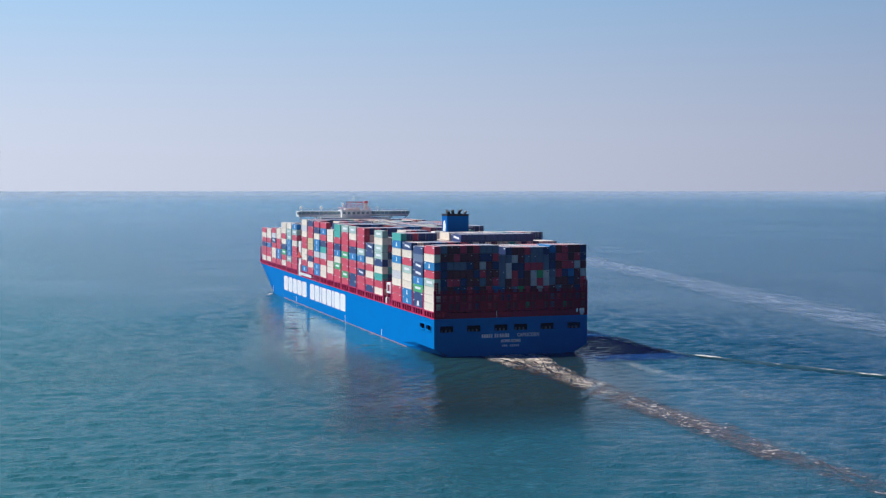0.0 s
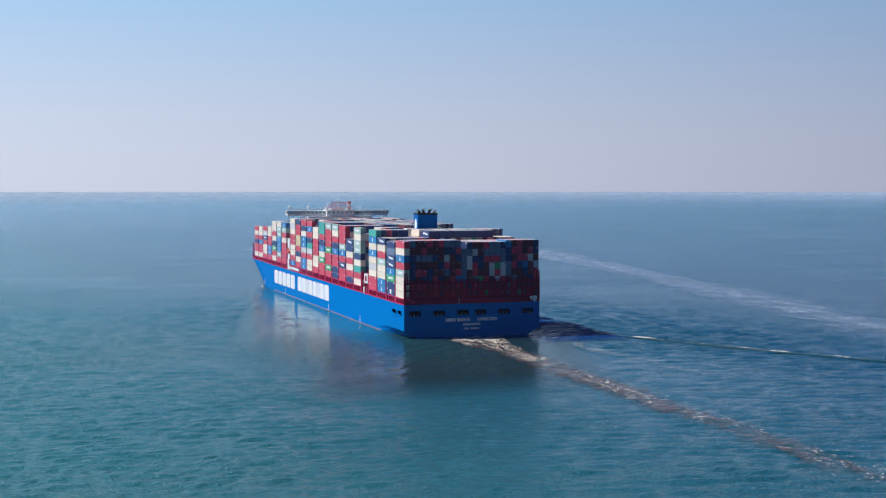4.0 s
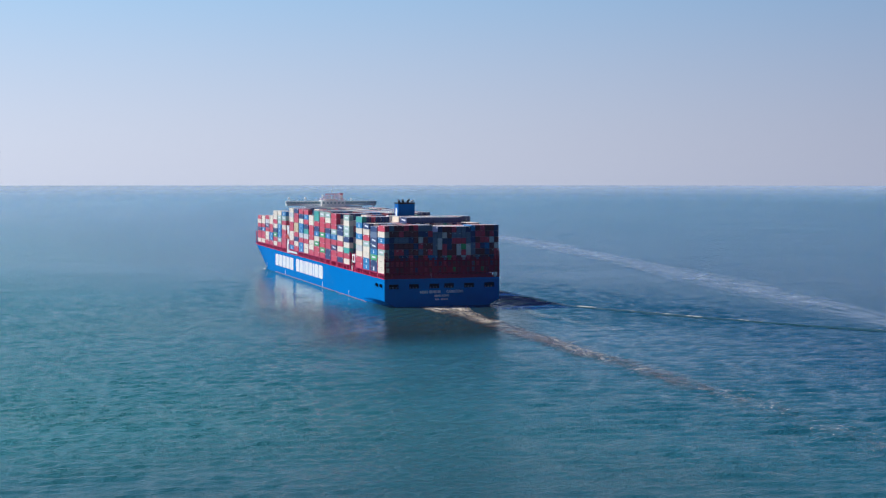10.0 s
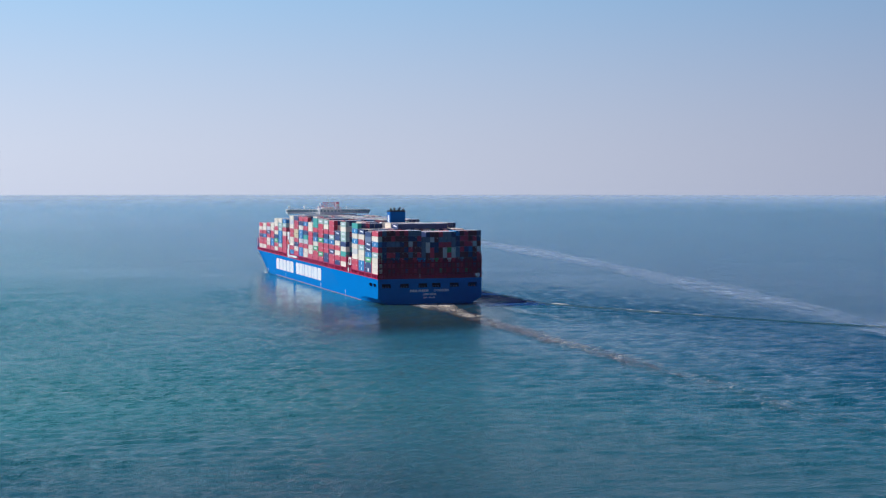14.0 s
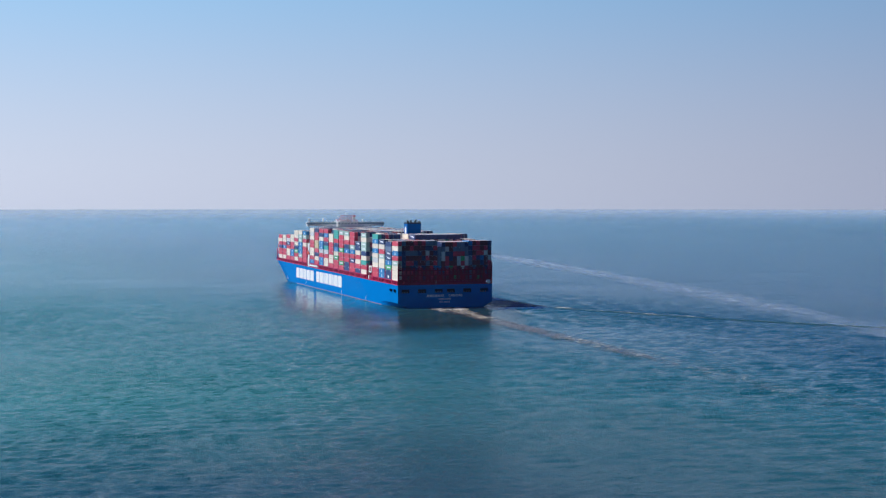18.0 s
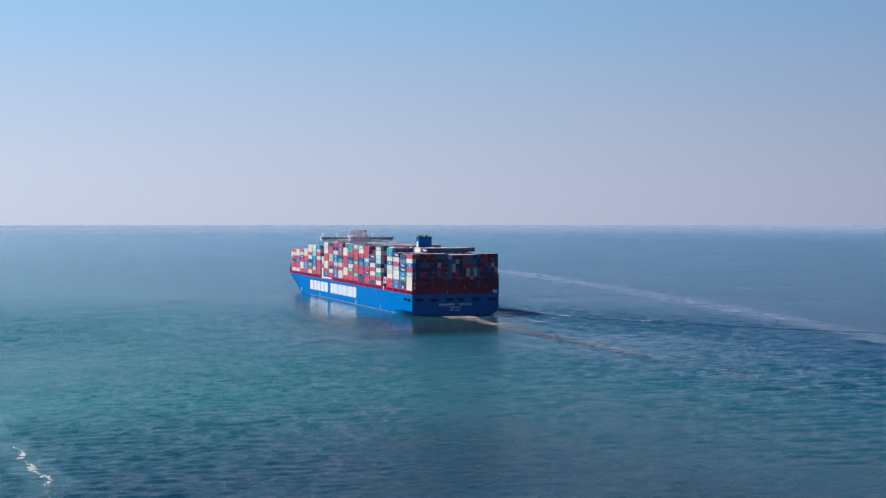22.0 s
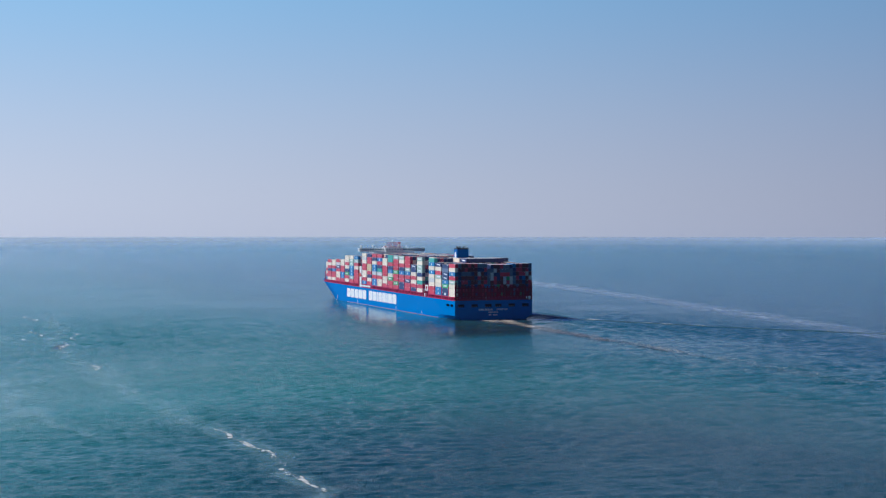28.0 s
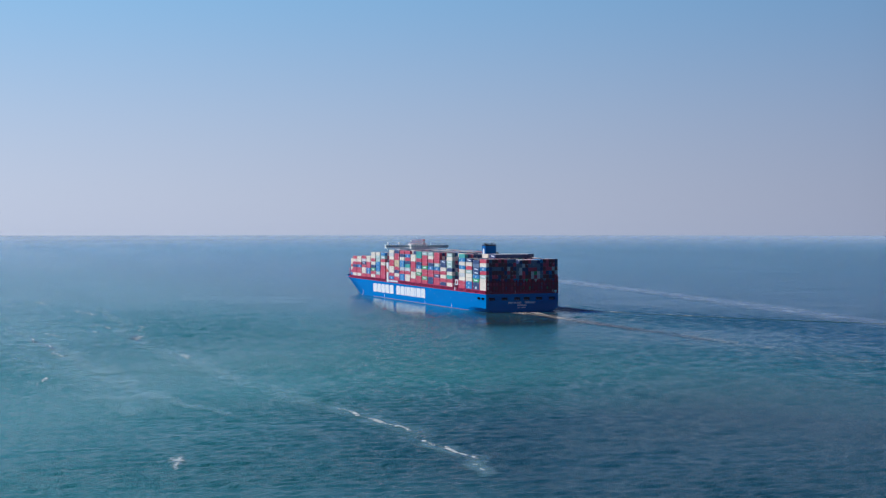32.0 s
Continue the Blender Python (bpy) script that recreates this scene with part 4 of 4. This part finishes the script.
    # open rails round the monkey island
    for z in (47.35, 47.85, 48.3):
        part("hand_rail", boxes((-7.3, 8.1, 226.7, 226.78, z, z + 0.09), (-7.3, -7.22, 226.7, 235.0, z, z + 0.09), (8.02, 8.1, 226.7, 235.0, z, z + 0.09)), MAST_RED, top)
    for k in range(9):
        x = -7.25 + 15.3 * k / 8
        part("rail_post", boxes((x - 0.06, x + 0.06, 226.68, 226.8, 46.9, 48.4)), MAST_RED, top)
    # signal mast: two lattice legs and cross yards, with a red lantern tower to starboard
    bm = bmesh.new()
    for x in (-3.6, -1.4, 2.0, 4.6):
        rod(bm, (x, 231, 47.8), (x, 231, 50.9), 0.16)
    for x0, x1 in ((-3.6, -1.4), (2.0, 4.6)):
        for z in (48.4, 49.3, 50.2):
            rod(bm, (x0, 231, z), (x1, 231, z + 0.8), 0.08, 6)
    rod(bm, (-5.2, 231, 49.6), (6.6, 231, 49.6), 0.14)
    rod(bm, (-3.8, 231, 50.8), (5.0, 231, 50.8), 0.13)
    for x in (-5.2, 6.6):
        rod(bm, (x, 231, 46.9), (x, 231, 49.7), 0.1, 6)
    for x0, x1 in ((-5.2, -3.6), (-1.4, 0.2), (0.2, 2.0), (4.6, 6.6)):
        rod(bm, (x0, 231, 47.9), (x1, 231, 49.6), 0.07, 6)
        rod(bm, (x0, 231, 49.6), (x1, 231, 47.9), 0.07, 6)
    mast = part("radar_mast", bm, MAST_RED, ship, "faded red tubular radar mast")
    tower = part("lantern_tower", boxes((5.7, 7.5, 230.2, 231.8, 46.8, 50.3), bevel=0.1), WHITE, ship, "small white tower with a red top")
    part("tower_cap", boxes((5.5, 7.7, 230.0, 232.0, 50.3, 51.6), bevel=0.15), MAST_RED, tower)
    bm = bmesh.new()
    for x, z, w in ((-1.8, 51.0, 2.4), (3.0, 51.0, 2.0)):
        box(bm, x - w, x + w, 230.8, 231.2, z, z + 0.28)
    part("radar_scanner", bm, MAST_RED, mast)
    bm = bmesh.new()
    rod(bm, (0.2, 231, 47.8), (0.2, 231, 54.0), 0.12)
    rod(bm, (-1.0, 231, 52.6), (1.4, 231, 52.6), 0.07, 6)
    part("antenna", bm, WHITE, mast)
    for x, z, r in ((-27.6, 47.6, 0.75), (-17.0, 47.6, 0.75), (13.2, 47.6, 0.5), (-5.6, 49.6, 0.6), (-6.9, 47.6, 0.5)):
        bm = bmesh.new()
        bmesh.ops.create_uvsphere(bm, u_segments=14, v_segments=10, radius=r, matrix=Matrix.Translation((x, 231.6, z + r * 0.9)))
        rod(bm, (x, 231.6, z - 1.4), (x, 231.6, z + 0.2), 0.18)
        smooth(part("radome", bm, WHITE, ship, "white satellite dome"))


build_house()


def build_bow():
    zd = deck_z(380)
    bm = bmesh.new()
    us = [0.62 + 0.38 * k / 14 for k in range(15)]
    for side in (-1, 1):
        pv = None
        for u in us:
            y, h = 270 + u * 127, bow_half(u, 1)
            cur = [bm.verts.new((side * h, y, deck_z(y) - 0.05)), bm.verts.new((side * (h + 0.15), y + 0.1, deck_z(y) + 1.5))]
            if pv:
                bm.faces.new([pv[0], pv[1], cur[1], cur[0]])
            pv = cur
    bmesh.ops.recalc_face_normals(bm, faces=bm.faces[:])
    bmesh.ops.solidify(bm, geom=bm.faces[:], thickness=0.12)
    part("bow_bulwark", bm, HULL_BLUE, ship)
    part("breakwater", boxes((-20, 20, 352.5, 352.9, zd - 0.3, zd + 4.5)), BRIDGE_RED, ship)
    bm = bmesh.new()
    rod(bm, (0, 372, zd - 0.3), (0, 372, zd + 15), 0.35, 10, 0.2)
    rod(bm, (-2, 372, zd + 11), (2, 372, zd + 11), 0.12)
    part("foremast", bm, WHITE, ship)
    for x in (-7, 7):
        bm = bmesh.new()
        rod(bm, (x - 2, 366, zd + 0.9), (x + 2, 366, zd + 0.9), 0.8, 14)
        box(bm, x - 2.6, x + 2.6, 364.8, 367.2, zd - 0.3, zd + 0.3)
        part("windlass", bm, GREY, ship)


build_bow()

# ---- foam and wake ----
WASH = foam("wash_foam", (0.74, 0.68, 0.60), 13.0, 1.1, 0.665, 0.13, 118, soft=0.10, most=0.95, edge=0.07, lace=True)
TRAIL = foam("trail_foam", (0.68, 0.69, 0.68), 2.0, 1.2, 0.515, 0.05, 340, soft=0.12, most=0.6, edge=0.12, clump=0.2)
# the smooth slick's mirrored sky is put into its pale blue
SLICK = foam("slick_sheen", (0.36, 0.48, 0.66), 26.0, 3.0, 0.225, 0.165, 1610, soft=0.24, most=0.38, edge=0.16)
STREAK = foam("old_foam", (0.72, 0.74, 0.74), 3.0, 1.3, 0.46, 0.0, 700, soft=0.12, most=0.85, edge=0.16)
FAINT = foam("faint_foam", (0.46, 0.64, 0.72), 6.0, 2.8, 0.46, 0.0, 700, soft=0.28, most=0.36, edge=0.18)
PATCH = foam("patch_foam", (0.62, 0.70, 0.74), 5.0, 2.0, 0.42, 0.0, 700, soft=0.2, most=0.6, edge=0.3)
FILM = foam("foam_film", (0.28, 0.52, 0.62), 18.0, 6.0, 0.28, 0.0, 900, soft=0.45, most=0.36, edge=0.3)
CAP = foam("crest_foam", (0.80, 0.80, 0.76), 4.0, 1.6, 0.446, 0.10, 120, soft=0.10, most=0.95, edge=0.12, clump=0.65, gap=0.06)
SILT = foam("silt_water", (0.088, 0.056, 0.046), 6.0, 2.6, 0.14, 0.36, 330, soft=0.26, most=0.85, edge=0.22, rough=0.1, wet=True)
CREST_WATER = water("crest_water", (0.004, 0.042, 0.056), 0.34, 0.6)


def wake_x(y):
    return -4.6 - 0.00004 * y * y


def build_wake():
    made = []
    def keep(ob, label, category):
        tagged(ob, label, category, kind="stuff")
        made.append(ob)
    def spread_at(y):
        return 15.0 + 11.0 * max(0.0, 1 + y / 55) ** 1.3 + max(0.0, -y - 110) * 0.03
    def wash_x(y):
        return wake_x(y) + 4.6 * max(0.0, 1 + y / 45) + 0.9 * math.sin(y * 0.075)
    keep(strip("silt_wake", wash_x, spread_at, -1.5, -420, 4, SILT, 0.10), "brown silt stirred up in the wake astern", "wake")
    keep(strip("wash_foam", wash_x, spread_at, -1.0, -118, 3, WASH, 0.22), "churned cream foam of the propeller wash", "wake")
    # clots of foam that the ship has left behind lie still
    trail = strip("wake_foam", lambda y: wake_x(y) + 0.8 + 1.2 * math.sin(y * 0.05), lambda y: 15 + min(14, -y * 0.03), -92, -430, 3, TRAIL, 0.20)
    tagged(trail, "broken foam clots along the wake", "wake", kind="stuff")
    # body darker than the sea's: the stern's dark reflection put into the colour
    slack = water("slack_reflection", (0.018, 0.040, 0.042), 0.05, 0.22, patchy=185.0)
    keep(water_sheet("slack_reflection", lambda y: -6 + 0.34 * y, lambda y: 105.0, 35, -150, slack), "still water under the stern, darkened like its reflection", "water")
    lee = water("lee_water", BODY, 0.04, 0.11, patchy=425.0)
    def lee_out(y):
        return min(70.0, 5 + 0.21 * max(0.0, 320 - y))
    keep(water_sheet("lee_water", lambda y: -29 + (18 - lee_out(y)) / 2, lambda y: 18 + lee_out(y), 345, -80, lee, 0.29, 0.06), "smooth water along the ship's side", "water")
    # ship's shadow on the water put into this dark, dull blue patch
    rough = water("shadow_water", (0.004, 0.042, 0.20), 0.6, 0.6, patchy=185.0, shine=0.05)
    keep(strip("shadow_water", lambda y: 40.0, lambda y: 42.0, 130, -28, 5, rough, 0.095), "water patch painted dark blue as the ship's shadow", "water")
    # the ship's own bow wave, running out astern to starboard
    def wave_x(y):
        return 58 + (-15 - y) * 0.48 + 0.0012 * max(0.0, -60 - y) ** 2 if y < -15 else 58 - (y + 15) * 0.10
    keep(strip("bow_wave", wave_x, lambda y: 7.0 + 2.0 * math.sin(y * 0.07), 0, -260, 3, CREST_WATER, 0.02, 8, 0.22), "low green wave crest spreading from the bow", "wave")
    keep(strip("crest_foam", lambda y: wave_x(y) - 0.6 + 0.5 * math.sin(y * 0.17), lambda y: 4.6 + 1.2 * math.sin(y * 0.11), -14, -250, 1.5, CAP, 0.38), "white foam breaking on the wave crest", "foam")
    def second_x(y):
        return 27 + (-34 - y) * 0.10
    thin = foam("thin_foam", (0.70, 0.78, 0.78), 5.0, 1.6, 0.64, 0.06, 100, soft=0.2, most=0.26, edge=0.16, lace=True)
    keep(strip("crest_foam", lambda y: second_x(y) + 1.8 * math.sin(y * 0.13) + math.sin(y * 0.31), lambda y: 14.0 - 9.0 * abs(y + 88) / 58, -32, -145, 3, thin, 0.2), "thin torn foam beside the wake", "foam")
    # bow wave on the port side
    keep(strip("crest_foam", lambda y: -29.6 - max(0, 300 - y) * 0.35, lambda y: 1.8, 304, 290, 1.5, CAP, 0.3), "white bow wave at the stem", "foam")
    return made


wake_pieces = build_wake()


def build_old_foam():
    # a slick left on the water to starboard, and drifting foam lines to port; both lie still
    def slick(y):
        return 178 + y * 0.20 - 0.00005 * y * y
    tagged(strip("pale_slick", slick, lambda y: 46 + 8 * math.sin(y * 0.013), 1350, -260, 12, SLICK, 0.12), "pale smooth slick trailing across the sea", "slick", kind="stuff")
    knots = [(-480, -286), (-440, -280), (-400, -279), (-350, -281), (-320, -287), (-280, -292), (-230, -298), (-150, -300), (-60, -306), (40, -306), (120, -296), (280, -290)]
    def line(y):
        x = float(np.interp(y, [k[0] for k in knots], [k[1] for k in knots]))
        return x + 1.3 * math.sin(y * 0.11) + 0.8 * math.sin(y * 0.31 + 1)
    for a, b, w, mat in ((-462, -332, 4.2, STREAK), (-335, -120, 3.0, FAINT), (-130, -20, 6.0, FAINT), (-20, 130, 7.0, FAINT), (150, 300, 12.0, FAINT), (-470, 320, 26.0, FILM)):
        tagged(strip("foam_line", line, lambda y, q=w, u=a, v=b: q * max(0.03, math.sin(math.pi * (y - u) / (v - u))) ** 0.35, a, b, 2.5, mat, 0.16 if mat is not FILM else 0.13), "ragged line of old white foam on the water", "foam", kind="stuff")
    def branch(y):
        return float(np.interp(y, (-330, -290, -242, -151, -76, 10, 90), (-324, -334, -343, -347, -352, -361, -366))) + 1.5 * math.sin(y * 0.13)
    for a, b, w, mat in ((-330, 90, 3.4, FAINT), (-70, 15, 2.6, STREAK), (-335, 110, 20.0, FILM)):
        tagged(strip("foam_line", branch, lambda y, q=w, u=a, v=b: q * max(0.03, math.sin(math.pi * (y - u) / (v - u))) ** 0.35, a, b, 2.5, mat, 0.165 if mat is not FILM else 0.128), "faint side branch of an old foam line", "foam", kind="stuff")
    for x, y, w, n in ((-354, -434, 10, 26), (-353, -104, 9, 30), (-301, -142, 10, 36), (-303, -22, 11, 44), (-311, 72, 13, 48), (-306, 212, 15, 60), (-324, 372, 17, 70), (-346, 18, 10, 44), (-291, 30, 6, 80), (-318, 25, 6, 40), (-372, -225, 5, 30)):
        tagged(strip("foam_patch", lambda q, c=x: c + 3 * math.sin(q * 0.09), lambda q, c=w, s=y, k=n: 0.5 + c * max(0.0, math.sin(math.pi * (q - s) / k)) ** 0.8, y, y + n, 2.5, PATCH, 0.16), "torn patch of old foam", "foam", kind="stuff")
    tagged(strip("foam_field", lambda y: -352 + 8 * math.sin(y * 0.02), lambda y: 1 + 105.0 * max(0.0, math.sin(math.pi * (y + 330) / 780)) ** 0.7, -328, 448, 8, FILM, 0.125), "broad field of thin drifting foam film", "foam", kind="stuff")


build_old_foam()


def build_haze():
    """Low banks of sea haze at the ship and before the horizon: thin see-through sheets, leaning outwards, that the sun
    lights from above.
    """
    # painted air light: each sheet's tone and cover are set by distance
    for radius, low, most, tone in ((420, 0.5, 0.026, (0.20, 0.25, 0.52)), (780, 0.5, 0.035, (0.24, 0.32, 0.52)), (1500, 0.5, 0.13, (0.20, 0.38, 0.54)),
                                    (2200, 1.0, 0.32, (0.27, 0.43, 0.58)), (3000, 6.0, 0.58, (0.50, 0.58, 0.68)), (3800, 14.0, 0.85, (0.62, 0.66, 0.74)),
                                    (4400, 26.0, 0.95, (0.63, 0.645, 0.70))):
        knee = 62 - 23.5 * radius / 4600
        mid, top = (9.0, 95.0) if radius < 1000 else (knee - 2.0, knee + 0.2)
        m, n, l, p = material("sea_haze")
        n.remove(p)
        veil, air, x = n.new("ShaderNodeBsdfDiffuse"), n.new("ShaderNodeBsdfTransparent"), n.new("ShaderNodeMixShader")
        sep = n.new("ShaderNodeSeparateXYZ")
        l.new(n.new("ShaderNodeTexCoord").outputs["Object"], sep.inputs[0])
        # tone painted brighter on the sun's side, darker to the east
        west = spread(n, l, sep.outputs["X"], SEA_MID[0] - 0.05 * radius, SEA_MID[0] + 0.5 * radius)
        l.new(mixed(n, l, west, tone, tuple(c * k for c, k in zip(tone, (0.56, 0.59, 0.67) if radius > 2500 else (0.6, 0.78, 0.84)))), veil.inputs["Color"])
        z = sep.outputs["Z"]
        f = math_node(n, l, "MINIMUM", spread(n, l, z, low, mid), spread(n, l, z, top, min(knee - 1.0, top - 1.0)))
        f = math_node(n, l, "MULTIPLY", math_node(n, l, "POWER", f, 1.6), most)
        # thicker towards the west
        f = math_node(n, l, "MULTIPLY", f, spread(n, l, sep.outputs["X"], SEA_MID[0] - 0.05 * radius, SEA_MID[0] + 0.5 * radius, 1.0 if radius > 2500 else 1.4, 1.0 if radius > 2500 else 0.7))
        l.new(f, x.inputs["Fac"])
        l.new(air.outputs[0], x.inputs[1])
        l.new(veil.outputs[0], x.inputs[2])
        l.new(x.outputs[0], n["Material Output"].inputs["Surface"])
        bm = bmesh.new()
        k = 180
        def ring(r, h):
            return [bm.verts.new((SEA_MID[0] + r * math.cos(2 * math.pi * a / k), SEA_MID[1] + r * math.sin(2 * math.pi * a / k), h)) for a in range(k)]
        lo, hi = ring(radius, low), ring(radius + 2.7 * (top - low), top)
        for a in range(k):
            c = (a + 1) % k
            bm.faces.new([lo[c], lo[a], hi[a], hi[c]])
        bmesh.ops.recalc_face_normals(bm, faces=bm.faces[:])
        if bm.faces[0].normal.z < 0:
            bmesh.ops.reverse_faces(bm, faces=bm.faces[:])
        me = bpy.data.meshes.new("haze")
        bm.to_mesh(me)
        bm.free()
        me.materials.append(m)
        tagged(new("haze_sheet", me), "pale see-through sheet painted as sea haze", "haze", kind="structure")


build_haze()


def sail_cloth():
    """White sailcloth that lets the sun through."""
    m, n, l, p = material("sail_cloth")
    p.inputs["Base Color"].default_value = (0.88, 0.88, 0.88, 1)
    glow, both = n.new("ShaderNodeBsdfTranslucent"), n.new("ShaderNodeAddShader")
    glow.inputs["Color"].default_value = (0.75, 0.75, 0.75, 1)
    l.new(p.outputs[0], both.inputs[0])
    l.new(glow.outputs[0], both.inputs[1])
    l.new(both.outputs[0], n["Material Output"].inputs["Surface"])
    return m


def build_far_boat():
    a, d = radians(13.9), 4200
    x, y = -310 + d * math.sin(a), -640 + d * math.cos(a)
    boat = new("sailing_boat")
    boat.location = (x, y, float(sea_rise(math.hypot(x - SEA_MID[0], y - SEA_MID[1]))))
    tagged(boat, "tiny white sailing boat far off on the horizon", "boat")
    bm = bmesh.new()
    line = [(-6, 0.0), (-4.5, 1.5), (2, 1.8), (6.5, 0.0), (2, -1.8), (-4.5, -1.5)]
    lo = [bm.verts.new((px, py * 0.6, -0.3)) for px, py in line]
    hi = [bm.verts.new((px * 1.05, py, 1.3)) for px, py in line]
    bm.faces.new(hi)
    for k in range(6):
        j = (k + 1) % 6
        bm.faces.new([lo[k], lo[j], hi[j], hi[k]])
    bmesh.ops.recalc_face_normals(bm, faces=bm.faces[:])
    part("hull", bm, WHITE, boat)
    bm = bmesh.new()
    rod(bm, (0, 0, 1.2), (0, 0, 13), 0.12)
    part("mast", bm, WHITE, boat)
    bm = bmesh.new()
    v = [bm.verts.new(c) for c in ((0, 0, 2.2), (-4.8, 0.5, 2.4), (0, 0, 12.6), (0, 0.1, 2.2), (-4.8, 0.6, 2.4), (0, 0.1, 12.6))]
    bm.faces.new(v[:3])
    bm.faces.new(v[5:2:-1])
    part("sail", bm, sail_cloth(), boat)


build_far_boat()


def motions():
    rows = [(t, pose(0, SHIP_SPEED * t, FLOAT)) for t in (0.0, 8.0, 16.0, 24.0, 32.0)]
    walk(ship, rows)
    for box_ob, (x, y, z) in cargo:
        walk(box_ob, [(t, pose(x, y + SHIP_SPEED * t, z + FLOAT)) for t in (0.0, 8.0, 16.0, 24.0, 32.0)])
    for piece in wake_pieces:
        walk(piece, [(t, pose(0, SHIP_SPEED * t, 0)) for t in (0.0, 8.0, 16.0, 24.0, 32.0)])


motions()
